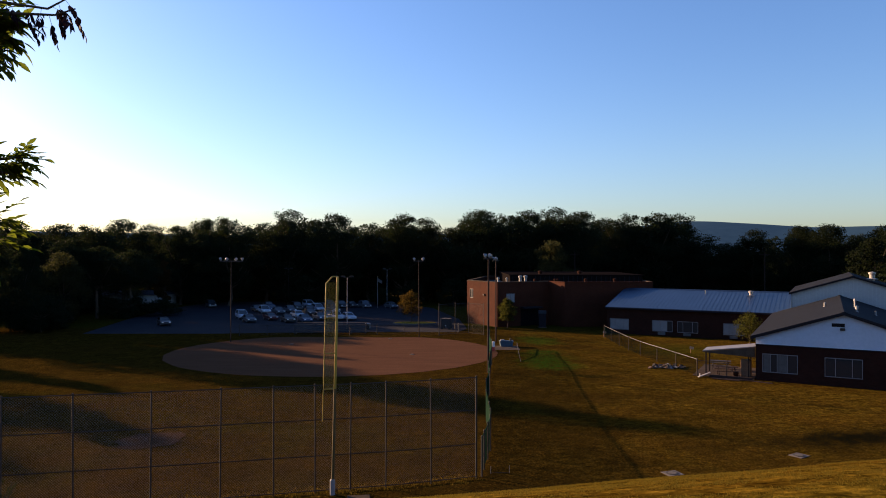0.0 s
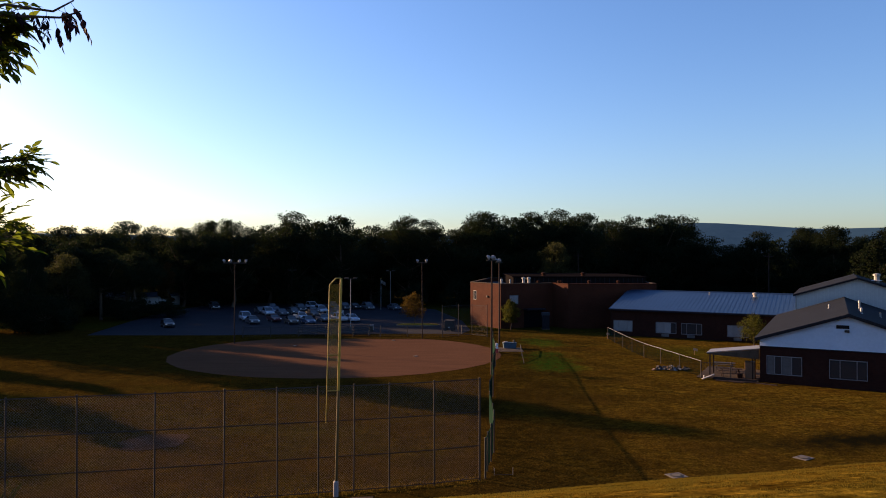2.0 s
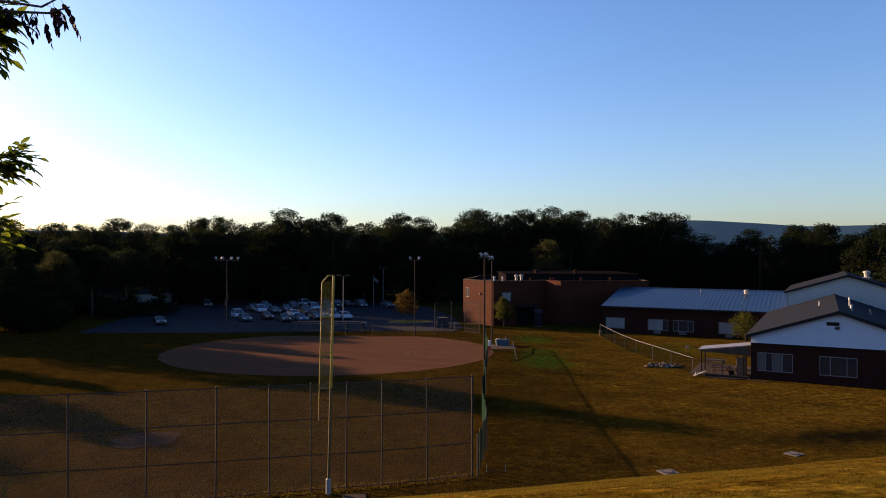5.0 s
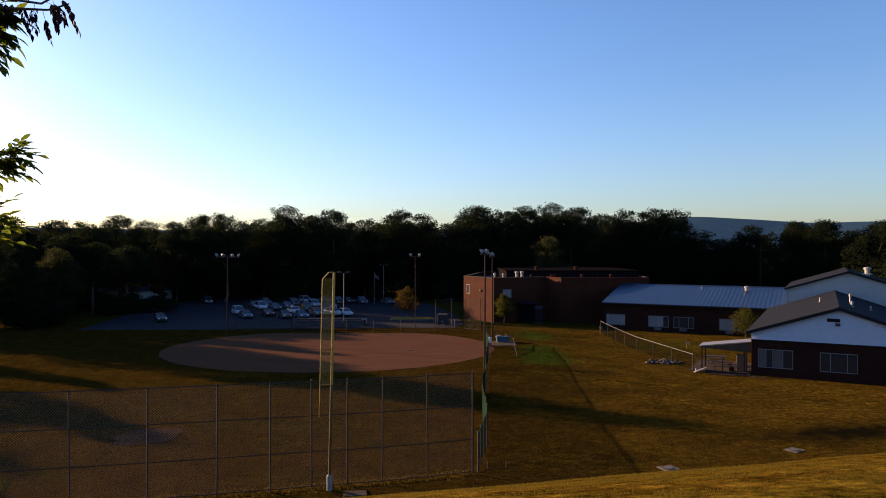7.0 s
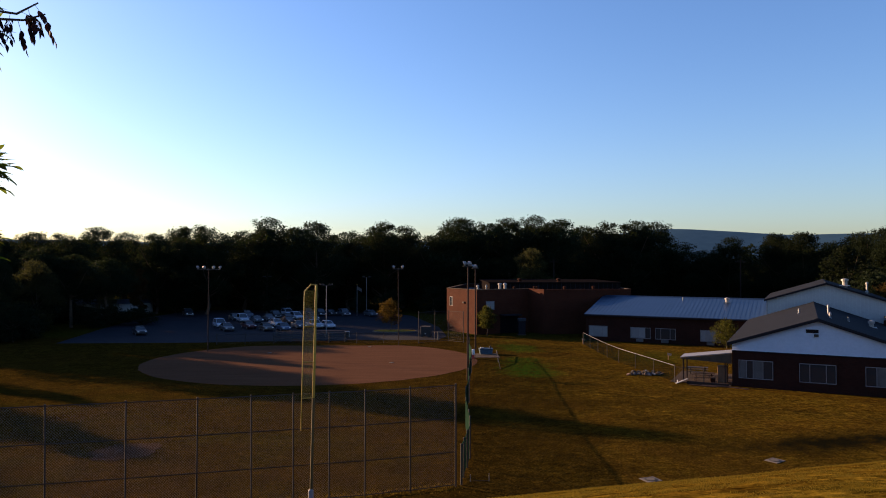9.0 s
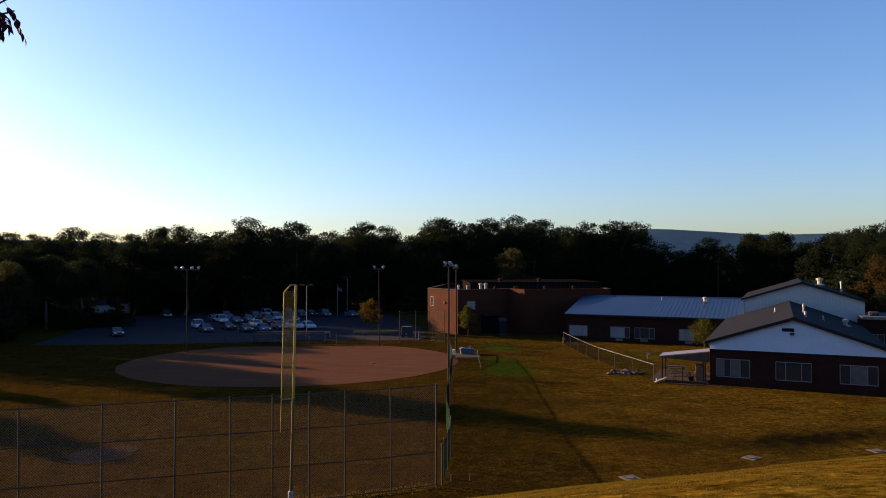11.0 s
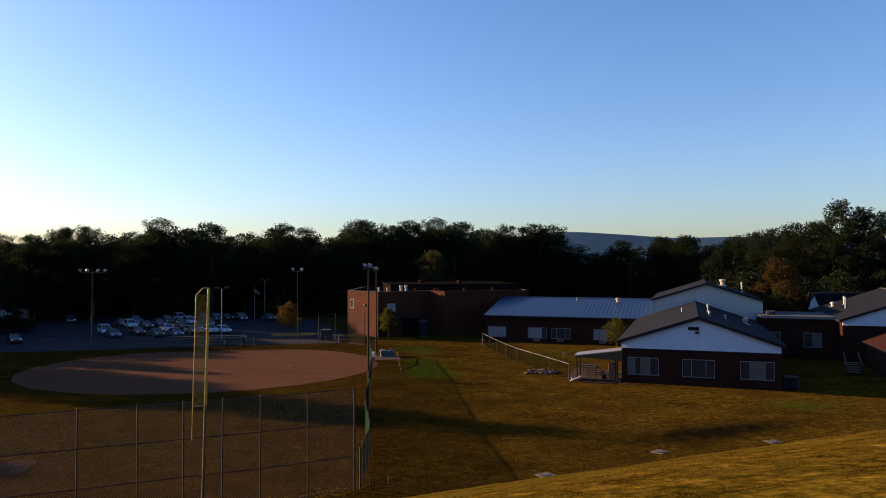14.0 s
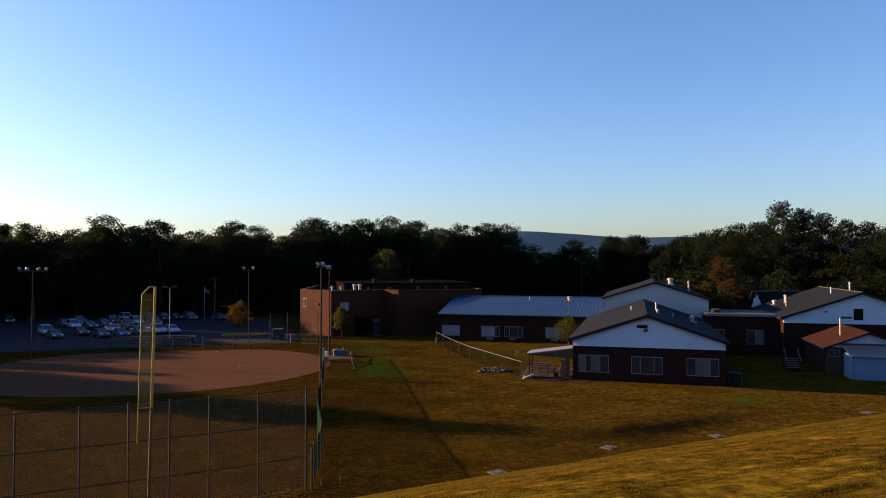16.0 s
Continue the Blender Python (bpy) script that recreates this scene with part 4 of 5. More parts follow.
def limb_mesh(rng, height, trunk_r, fork, spread, n):
    bm = bmesh.new()
    tube(bm, (0, 0, -0.4), (0.1 * spread, 0, fork), trunk_r, trunk_r * 0.7, seg=10)
    tube(bm, (0.1 * spread, 0, fork), (0.05, 0.1, height * 0.86), trunk_r * 0.7, trunk_r * 0.12, seg=8)
    for i in range(n):
        a = 6.283 * i / n + rng.uniform(-0.4, 0.4)
        z0 = fork + (height * 0.55 - fork) * rng.random()
        p = Vector((0.06 * spread, 0, z0))
        e = Vector((math.cos(a) * spread * rng.uniform(0.5, 0.85), math.sin(a) * spread * rng.uniform(0.5, 0.85), z0 + height * rng.uniform(0.12, 0.34)))
        mid = p.lerp(e, 0.5) + Vector((0, 0, -0.04 * height))
        tube(bm, p, mid, trunk_r * 0.38, trunk_r * 0.24, seg=6)
        tube(bm, mid, e, trunk_r * 0.24, trunk_r * 0.06, seg=6)
    return bm


def tree(name, label, height, spread, seed, leaf_mat, count, leaf_size, base=0.25, lobes_n=11, trunk_r=0.25, conical=0.0, loose=1.0, m=None):
    rng = random.Random(seed)
    t = thing(name, m or pose(0, 0, 0), label, "tree")
    part("trunk", limb_mesh(rng, height, trunk_r, height * max(base, 0.08), spread, 9), BARK, t)
    lobes = []
    zb = height * base
    for i in range(lobes_n):
        f = (i + 0.5) / lobes_n
        z = zb + (height - zb) * (0.1 + 0.82 * f)
        env = math.sin(math.pi * (0.18 + 0.74 * f)) if not conical else (1.05 - conical * f)
        a = 2.4 * i + rng.uniform(-0.5, 0.5)
        off = spread * env * rng.uniform(0.35, 0.72) * (1 if f < 0.9 else 0.3)
        r = spread * rng.uniform(0.36, 0.54) * (0.62 + 0.5 * env)
        lobes.append((Vector((off * math.cos(a), off * math.sin(a), z)), Vector((r, r, r * rng.uniform(0.55, 0.85) * loose))))
    vs, fs = leaf_cloud(rng, lobes, count, leaf_size)
    raw("crown", vs, fs, leaf_mat, t)
    return t


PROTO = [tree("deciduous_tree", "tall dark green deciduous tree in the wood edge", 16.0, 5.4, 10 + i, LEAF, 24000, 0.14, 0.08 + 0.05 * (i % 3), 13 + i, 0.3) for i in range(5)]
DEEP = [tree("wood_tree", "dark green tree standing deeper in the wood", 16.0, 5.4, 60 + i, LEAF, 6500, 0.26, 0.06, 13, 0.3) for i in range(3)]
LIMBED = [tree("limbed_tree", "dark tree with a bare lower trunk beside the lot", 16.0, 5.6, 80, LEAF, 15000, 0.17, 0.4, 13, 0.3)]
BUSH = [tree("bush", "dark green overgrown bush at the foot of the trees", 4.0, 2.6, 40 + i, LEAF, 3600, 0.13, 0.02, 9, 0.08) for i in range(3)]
for p in PROTO + DEEP + LIMBED + BUSH:
    tagged(p, group="bushes along the wood edge" if p in BUSH else "trees along the wood edge")

# azimuth as x per y, top height as z per y above the eye, distance
SKYLINE = [(-0.70, 0.038, 120), (-0.655, 0.040, 128), (-0.62, 0.041, 118), (-0.585, 0.030, 135), (-0.548, 0.038, 140), (-0.505, 0.037, 130), (-0.46, 0.048, 138),
           (-0.42, 0.036, 150), (-0.378, 0.040, 142), (-0.345, 0.046, 148), (-0.308, 0.049, 140), (-0.255, 0.043, 152), (-0.218, 0.057, 150), (-0.182, 0.050, 158),
           (-0.152, 0.054, 146), (-0.10, 0.042, 160), (-0.058, 0.056, 150), (-0.028, 0.046, 158), (0.014, 0.038, 150), (0.05, 0.060, 148), (0.086, 0.054, 156),
           (0.123, 0.062, 146), (0.163, 0.061, 152), (0.196, 0.062, 148), (0.228, 0.048, 158), (0.263, 0.055, 150), (0.31, 0.058, 148), (0.338, 0.052, 154),
           (0.362, 0.018, 150), (0.385, 0.012, 146), (0.41, 0.014, 150), (0.432, 0.016, 148), (0.447, 0.030, 142), (0.516, 0.0415, 140), (0.553, 0.040, 134), (0.60, 0.027, 140), (0.64, 0.042, 130)]
rng = random.Random(5)
used = set()


def place(protos, i, x, y, h, ref, width=1.0, z=0.0):
    src = protos[i % len(protos)]
    m = pose(x, y, z, 0, 0, rng.uniform(0, 360))
    s = h / ref
    if src.name not in used:
        used.add(src.name)
        ob = src
        ob.matrix_basis = m
    else:
        ob = copy_thing(src, m)
    ob.scale = (s * width, s * width, s)
    return ob


for i, (a, t, d) in enumerate(SKYLINE):
    place(PROTO, i, a * d, d, 10.5 + t * d + 0.6, 16.0, rng.uniform(1.1, 1.35))
for i in range(46):
    a = -0.74 + 1.36 * i / 45 + rng.uniform(-0.012, 0.012)
    d = rng.uniform(146, 186)
    top = min(SKYLINE, key=lambda s: abs(s[0] - a))[1]
    place(DEEP, i * 3 + 1, a * d, d, 10.5 + (top - rng.uniform(0.002, 0.012)) * d if not (0.34 < a < 0.445) else rng.uniform(7.5, 9.5), 16.0, rng.uniform(0.95, 1.25))
for i in range(60):
    a = -0.72 + 1.3 * i / 59 + rng.uniform(-0.01, 0.01)
    d = rng.uniform(138, 160) if a > -0.4 else rng.uniform(112, 126)
    if -0.12 < a < 0.3 and d < 140:
        d += 14
    low = -0.52 < a < -0.38
    place(BUSH, i, a * d, d, rng.uniform(2.8, 3.3) if low else rng.uniform(3.0, 6.5), 4.0, rng.uniform(1.6, 2.2) if low else rng.uniform(1.0, 1.6))
# undergrowth that closes the wood behind the first trees
for i in range(40):
    a = -0.40 + 1.0 * i / 39 + rng.uniform(-0.01, 0.01)
    d = rng.uniform(162, 176)
    place(BUSH, i, a * d, d, rng.uniform(6.0, 9.0), 4.0, rng.uniform(0.9, 1.2))
# wood that continues on the sunward side
for i, (x, y, h, w) in enumerate(((-63, 87.5, 20.0, 0.85), (-60.8, 93.6, 14.0, 0.75), (-59.5, 98.5, 13.0, 0.55), (-65, 76.5, 11.0, 0.7), (-68, 69.5, 14.0, 0.95), (-65.5, 94.0, 15.0, 0.9),
                                  (-84, 102, 19, 0.9), (-80, 112, 18, 1.0), (-92, 92, 13, 0.7), (-95, 108, 20, 1.0), (-100, 84, 14, 0.8), (-72, 120, 15, 1.0), (-84, 124, 17, 1.0), (-70, 126, 12, 1.1), (-75, 131, 13, 1.1), (-75, 65.5, 14.5, 1.0))):
    place(PROTO if i < 6 else DEEP, i + 2, x, y, h, 16.0, w)
for x, y, h, w in ((-55.6, 112, 11.5, 1.3), (-52.5, 118, 11.0, 1.2), (-58.6, 110, 11.5, 1.1)):
    place(LIMBED, 0, x, y, h, 16.0, w)
for i in range(26):
    x, y = -52 - 0.9 * i + rng.uniform(-3, 3), 90 + 1.6 * i + rng.uniform(-3, 3)
    low = -0.52 < x / y < -0.38
    place(BUSH, i + 1, x, y, rng.uniform(2.8, 3.3) if low else rng.uniform(3.0, 6.0), 4.0, rng.uniform(1.6, 2.2) if low else rng.uniform(1.0, 1.5))
# unseen trees added behind the skyline to keep sun off the wood
for i in range(14):
    x, y = -116 + 4.6 * i + rng.uniform(-2, 2), 176 + 8 * (i % 3) + rng.uniform(-3, 3)
    place(DEEP, i, x, y, 10.5 + 0.03 * y, 16.0, 1.3)
# taller ragged trees and thickets behind the school
EAST = [(0.671, 0.05, 125), (0.707, 0.056, 120), (0.744, 0.059, 115), (0.782, 0.07, 112), (0.826, 0.101, 108), (0.867, 0.096, 106), (0.905, 0.083, 104),
        (0.954, 0.078, 100), (0.997, 0.069, 98), (1.039, 0.062, 95), (1.075, 0.064, 95), (1.124, 0.07, 92)]
OPEN = [tree("ragged_tree", "tall ragged open-crowned tree behind the school", 18.0, 4.2, 70 + i, LEAF, 11000, 0.16, 0.2, 19, 0.26, loose=0.85) for i in range(2)]
for p in OPEN:
    tagged(p, group="ragged trees behind the school")
for i, (a, t, d) in enumerate(EAST):
    place(OPEN if 3 < i < 9 else PROTO, i, a * d, d, 10.5 + t * d + 0.4, 18.0 if 3 < i < 9 else 16.0, 1.05)
for i in range(16):
    a = 0.62 + 0.6 * i / 15
    d = rng.uniform(112, 130) - 18 * (a - 0.6)
    place(DEEP, i, a * d, d, rng.uniform(10.0, 14.0), 16.0, rng.uniform(1.1, 1.4))
for i in range(18):
    a = 0.66 + 0.56 * i / 17
    d = rng.uniform(90, 104) - 16 * (a - 0.6)
    place(BUSH, i, a * d, d, rng.uniform(5.0, 9.5), 4.0, rng.uniform(0.7, 1.0))
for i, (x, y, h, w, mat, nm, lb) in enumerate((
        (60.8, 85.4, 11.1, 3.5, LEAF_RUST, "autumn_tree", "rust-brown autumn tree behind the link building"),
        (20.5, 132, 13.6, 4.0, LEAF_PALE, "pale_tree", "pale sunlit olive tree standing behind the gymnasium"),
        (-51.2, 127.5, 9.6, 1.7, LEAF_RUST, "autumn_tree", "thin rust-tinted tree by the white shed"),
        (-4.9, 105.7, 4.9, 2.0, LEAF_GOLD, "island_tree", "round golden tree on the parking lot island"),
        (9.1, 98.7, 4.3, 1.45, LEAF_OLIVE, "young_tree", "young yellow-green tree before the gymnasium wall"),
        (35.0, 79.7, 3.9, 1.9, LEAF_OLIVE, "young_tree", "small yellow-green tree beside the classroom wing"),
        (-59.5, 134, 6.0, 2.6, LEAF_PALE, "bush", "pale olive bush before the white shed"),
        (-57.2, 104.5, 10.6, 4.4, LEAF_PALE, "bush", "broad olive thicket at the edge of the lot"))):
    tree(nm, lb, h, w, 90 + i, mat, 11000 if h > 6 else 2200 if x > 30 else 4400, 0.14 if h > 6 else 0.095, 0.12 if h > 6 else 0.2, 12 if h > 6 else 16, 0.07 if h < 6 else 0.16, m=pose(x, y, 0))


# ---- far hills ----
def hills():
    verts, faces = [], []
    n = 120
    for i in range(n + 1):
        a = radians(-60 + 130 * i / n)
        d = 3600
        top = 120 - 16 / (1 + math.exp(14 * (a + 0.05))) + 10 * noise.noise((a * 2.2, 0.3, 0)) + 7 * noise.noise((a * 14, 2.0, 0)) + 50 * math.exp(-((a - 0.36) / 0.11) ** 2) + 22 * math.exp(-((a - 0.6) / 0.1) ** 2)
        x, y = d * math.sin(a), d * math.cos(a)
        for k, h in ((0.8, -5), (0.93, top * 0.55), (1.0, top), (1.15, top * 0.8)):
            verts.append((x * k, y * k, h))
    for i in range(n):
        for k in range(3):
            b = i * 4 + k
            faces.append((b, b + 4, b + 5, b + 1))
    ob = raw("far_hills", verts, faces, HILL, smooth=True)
    tagged(ob, "long wooded hills on the horizon, haze blue in their colour", "hills", kind="structure")


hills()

# ---- parked cars ----
def car_paint(name, dark, light):
    m = surface(name, dark, light, 30, 1.5, 0.45, 0.0, 0.0, 0.3)
    m.node_tree.nodes["Principled BSDF"].inputs["Coat Weight"].default_value = 0.2
    return m


# Paints carry the shade of the lot: darkened, the white one also blued.
PAINTS = {"white": car_paint("shaded_white_car_paint", (0.24, 0.27, 0.33), (0.32, 0.35, 0.41)), "silver": car_paint("shaded_silver_car_paint", (0.03, 0.036, 0.048), (0.05, 0.058, 0.072)),
          "blue": car_paint("blue_car_paint", (0.025, 0.04, 0.08), (0.04, 0.06, 0.11)), "dark": car_paint("dark_car_paint", (0.009, 0.01, 0.013), (0.017, 0.018, 0.022)),
          "red": car_paint("red_car_paint", (0.04, 0.006, 0.007), (0.066, 0.011, 0.011)), "tan": car_paint("tan_car_paint", (0.026, 0.022, 0.02), (0.04, 0.034, 0.03))}
SHAPES = {
    # lower body outline and cabin outline along the length (x), nose at +x
    "sedan": ([(-2.3, 0.35), (-2.32, 0.75), (-2.2, 0.95), (-1.2, 1.0), (0.9, 0.95), (2.1, 0.78), (2.3, 0.6), (2.28, 0.32)], [(-1.75, 0.97), (-1.0, 1.42), (0.1, 1.45), (1.0, 0.94)]),
    "van": ([(-2.25, 0.38), (-2.3, 0.8), (-2.25, 1.02), (0.9, 1.02), (1.95, 0.9), (2.2, 0.68), (2.2, 0.35)], [(-2.2, 1.0), (-2.0, 1.68), (0.0, 1.72), (1.1, 1.0)]),
    "pickup": ([(-2.6, 0.45), (-2.62, 1.05), (-0.6, 1.05), (1.0, 1.08), (2.3, 1.0), (2.5, 0.75), (2.48, 0.42)], [(-0.7, 1.04), (-0.55, 1.72), (0.4, 1.74), (1.15, 1.06)])}


def car(shape, paint, m, label):
    c = thing("car", m, label, "car", "cars in the parking lot")
    c.scale = (0.8, 0.8, 0.8)
    body, cabin = SHAPES[shape]
    hw = 0.88 if shape == "sedan" else 0.95
    bm = bmesh.new()
    prism(bm, body, -hw, hw)
    bmesh.ops.bevel(bm, geom=bm.edges[:], offset=0.07, segments=2, affect="EDGES", profile=0.6)
    part("body", bm, PAINTS[paint], c)
    bm = bmesh.new()
    lo, hi = hw - 0.06, hw - 0.24
    rows = []
    for sgn in (-1, 1):
        rows.append([bm.verts.new((x, sgn * (lo if i in (0, len(cabin) - 1) else hi), z)) for i, (x, z) in enumerate(cabin)])
    n = len(cabin)
    bm.faces.new(rows[0])
    bm.faces.new(rows[1][::-1])
    for i in range(n):
        bm.faces.new((rows[0][i], rows[1][i], rows[1][(i + 1) % n], rows[0][(i + 1) % n]))
    bmesh.ops.recalc_face_normals(bm, faces=bm.faces[:])
    part("glasshouse", bm, GLASS, c)
    (xa, za), (xb, zb) = cabin[1], cabin[2]
    part("roof_panel", boxes((xa - 0.05, xb + 0.08, -hi - 0.02, hi + 0.02, max(za, zb) - 0.05, max(za, zb) + 0.03), bevel=0.03), PAINTS[paint], c)
    for (x0, z0), (x1, z1) in ((cabin[0], cabin[1]), (cabin[3], cabin[2])):
        for s in (-1, 1):
            part("pillar", tubes(((x0, s * (lo - 0.01), z0), (x1, s * hi, z1), 0.045), seg=6), PAINTS[paint], c)
    for x in (-1.4, 1.4):
        for s in (-1, 1):
            w = part("wheel", tubes(((x, s * (hw - 0.2), 0.33), (x, s * (hw + 0.015), 0.33), 0.33), seg=16), RUBBER, c)
            part("rim", tubes(((x, s * (hw + 0.005), 0.33), (x, s * (hw + 0.03), 0.33), 0.2), seg=12), GALV, w)
    nose, tail = body[-2][0], body[1][0]
    for s in (-1, 1):
        part("headlight", boxes((nose - 0.1, nose + 0.02, s * 0.62 - 0.17, s * 0.62 + 0.17, 0.62, 0.76), bevel=0.02), WHITE, c)
        part("tail_light", boxes((tail - 0.03, tail + 0.08, s * 0.66 - 0.12, s * 0.66 + 0.12, 0.72, 0.92), bevel=0.02), RED, c)
    part("bumper", boxes((nose - 0.08, nose + 0.05, -hw + 0.08, hw - 0.08, 0.36, 0.54), bevel=0.03), PAINTS[paint] if shape == "sedan" else GALV, c)
    return c


CARS = [(-32.3, 112.1, "van", "white", -62), (-29.7, 106.7, "sedan", "silver", -60), (-27.3, 110.3, "sedan", "red", -58), (-23.8, 106.8, "sedan", "tan", -61),
        (-23.8, 114.2, "sedan", "white", -59), (-21.2, 106.9, "sedan", "blue", -62), (-19.5, 110.5, "sedan", "silver", -60), (-17.1, 110.5, "pickup", "white", -58),
        (-15.0, 110.6, "sedan", "white", -61), (-33.7, 126.2, "sedan", "silver", -59), (-31.3, 122.3, "van", "white", -62), (-31.3, 127.2, "sedan", "blue", -60),
        (-28.7, 121.4, "sedan", "silver", -58), (-27.4, 124.9, "sedan", "silver", -61), (-27.5, 131.1, "van", "dark", -59), (-24.2, 126.0, "sedan", "dark", -62),
        (-22.9, 127.4, "van", "white", -60), (-22.9, 119.4, "sedan", "dark", -58), (-19.7, 125.3, "van", "silver", -61), (-19.6, 116.3, "sedan", "tan", -59),
        (-33.8, 135.0, "sedan", "dark", -62), (-26.3, 136.6, "van", "white", -60), (-22.4, 136.5, "pickup", "silver", -58), (-19.8, 135.5, "van", "dark", -61),
        (-18.0, 136.7, "sedan", "dark", -59), (-15.2, 135.5, "van", "silver", -62), (-10.0, 134.4, "sedan", "silver", -60), (-40.7, 101.6, "sedan", "dark", -58),
        (-45.3, 136.1, "van", "dark", -61)]
WORDS = {"sedan": "sedan", "van": "sport utility car", "pickup": "pickup truck"}
for x, y, shape, paint, rz in CARS:
    car(shape, paint, pose(x, y, 0.016, 0, 0, rz), "%s %s parked on the dark asphalt" % (paint, WORDS[shape]))

# ---- parking lot island, bleachers and small field things ----
isl = thing("parking_island", pose(-4.2, 104.6, 0), "grassy parking lot island with a pale kerb", "island")
ring = [(3.3 * math.cos(a), 1.5 * math.sin(a)) for a in [6.283 * i / 36 for i in range(36)]]
part("kerb", slab(bmesh.new(), ring, -0.1, 0.15), CONCRETE, isl)
part("turf", slab(bmesh.new(), [(x * 0.94, y * 0.9) for x, y in ring], 0.1, 0.2), STRAW, isl, "short olive turf")


def bleacher(m):
    b = thing("bleacher", m, "low aluminium spectator bench rows behind the infield", "bleacher", "bleachers behind the infield")
    for i in range(4):
        part("seat_plank", boxes((-2.3, 2.3, 0.6 * i, 0.6 * i + 0.26, 0.4 + 0.28 * i, 0.45 + 0.28 * i)), DARK_STEEL, b)
        part("foot_plank", boxes((-2.3, 2.3, 0.6 * i - 0.28, 0.6 * i - 0.04, 0.18 + 0.28 * i, 0.22 + 0.28 * i)), DARK_STEEL, b)
    for x in (-2.0, 0.0, 2.0):
        part("frame", tubes(((x, 0, 0), (x, 2.0, 1.25), 0.03), ((x, 2.0, 0), (x, 2.0, 1.25), 0.03), ((x, 0, 0.02), (x, 2.0, 0.02), 0.03), seg=6), DARK_STEEL, b)


bleacher(pose(-17.2, 91.0, 0.014))
bleacher(pose(-12.2, 91.2, 0.014))


def trash_can(m, label):
    c = thing("trash_can", m, label, "trash can")
    part("drum", tubes(((0, 0, 0), (0, 0, 0.9), 0.3, 0.33), seg=16), DARK_STEEL, c)
    part("rim", tubes(((0, 0, 0.88), (0, 0, 0.94), 0.35), seg=16), GALV, c)
    part("sign", boxes((0.24, 0.36, -0.34, -0.3, 0.25, 0.85)), TRIM, c)


trash_can(pose(-10.3, 95.8, 0.014), "dark drum trash can with a white panel by the lot")
cart = thing("equipment_cart", pose(0.5, 97.2, 0.014, 0, 0, -15), "dark boxy equipment cart behind the backstop", "cart")
part("box", boxes((-0.7, 0.7, -0.5, 0.5, 0.35, 1.5), bevel=0.05), RUBBER, cart)
for x in (-0.5, 0.5):
    for y in (-0.45, 0.45):
        part("wheel", tubes(((x, y - 0.06, 0.22), (x, y + 0.06, 0.22), 0.22), seg=12), RUBBER, cart)
part("plate", boxes((-0.1, 0.1, -0.53, -0.5, 0.42, 0.58)), TRIM, cart)
for x, y, h in ((2.1, 93.6, 1.1), (1.7, 97.6, 0.6)):
    bol = thing("bollard", pose(x, y, 0), "short pale bollard at the lot edge", "bollard", "bollards")
    part("post", tubes(((0, 0, -0.2), (0, 0, h), 0.08), seg=10), CONCRETE, bol)
    part("cap", tubes(((0, 0, h), (0, 0, h + 0.06), 0.08, 0.03), seg=10), CONCRETE, bol)

flag = thing("flagpole", pose(-12.7, 135.4, 0.014), "grey flagpole with a limp pale flag", "flagpole")
part("pole", tubes(((0, 0, -0.2), (0, 0, 6.0), 0.06, 0.035), seg=8), GALV, flag)
part("ball", tubes(((0, 0, 6.0), (0, 0, 6.12), 0.07), seg=8), YELLOW, flag)
bm = bmesh.new()
grid = [[bm.verts.new((0.05 + 0.85 * i / 8, 0.12 * math.sin(i * 1.3 + j), 5.7 - 0.13 * j - 0.5 * (i / 8) ** 1.2)) for i in range(9)] for j in range(6)]
for j in range(5):
    for i in range(8):
        bm.faces.new((grid[j][i], grid[j][i + 1], grid[j + 1][i + 1], grid[j + 1][i]))
part("cloth", bm, CURTAIN, flag)


def bases():
    for x, y, rz in ((-3.2, 72.5, 30), (-17.5, 80.5, 30), (-6.5, 86.0, 10)):
        b = thing("base_pad", pose(x, y, 0.012, 0, 0, rz), "dusty white base pad lying on the clay", "base", "bases on the infield")
        part("pad", boxes((-0.17, 0.17, -0.17, 0.17, 0, 0.05), bevel=0.02), CONCRETE, b)
        part("strap", boxes((-0.24, 0.24, -0.03, 0.03, 0.01, 0.055)), CONCRETE, b)


bases()
shed = thing("white_shed", pose(-70, 139, 0), "long low white building behind the shrubs", "building")
part("wall", boxes((0, 14.5, 0, 6, -0.2, 2.2)), METAL_WALL, shed)
part("roof", prism(bmesh.new(), [(-0.4, 2.2), (6.4, 2.2), (3.0, 3.0)], -0.3, 14.8), METAL_ROOF, shed, m=Matrix(((0, 1, 0, 0), (1, 0, 0, 0), (0, 0, 1, 0), (0, 0, 0, 1))))
for x in (1.5, 5.5, 9.5, 12.5):
    sash_window(shed, x, 0.0, 0.9, 1.2, 0.9, (), (0.5,))
cottage = thing("far_cottage", pose(63.3, 82.6, 0, 0, 0, -29), "small cottage with dark roof and white gable peak", "house")
part("wall", boxes((0, 7.5, 0, 0.3, -0.2, 4.4), (0, 0.3, 0.3, 4.0, -0.2, 4.4)), FASCIA, cottage)
part("gable_wall", prism(bmesh.new(), [(-0.1, 4.4), (1.3, 4.4), (0.6, 6.2)], -0.2, 0.0), SIDING, cottage)
for sx in (-1, 1):
    part("rake_board", tubes(((0.6 + sx * 0.85, -0.24, 4.3), (0.6, -0.24, 6.32), 0.05), seg=6), FASCIA, cottage)
part("roof", prism(bmesh.new(), [(-0.25, 4.3), (0.6, 6.5), (6.4, 6.6), (8.0, 4.3)], 0.25, 4.3), SHINGLE, cottage)
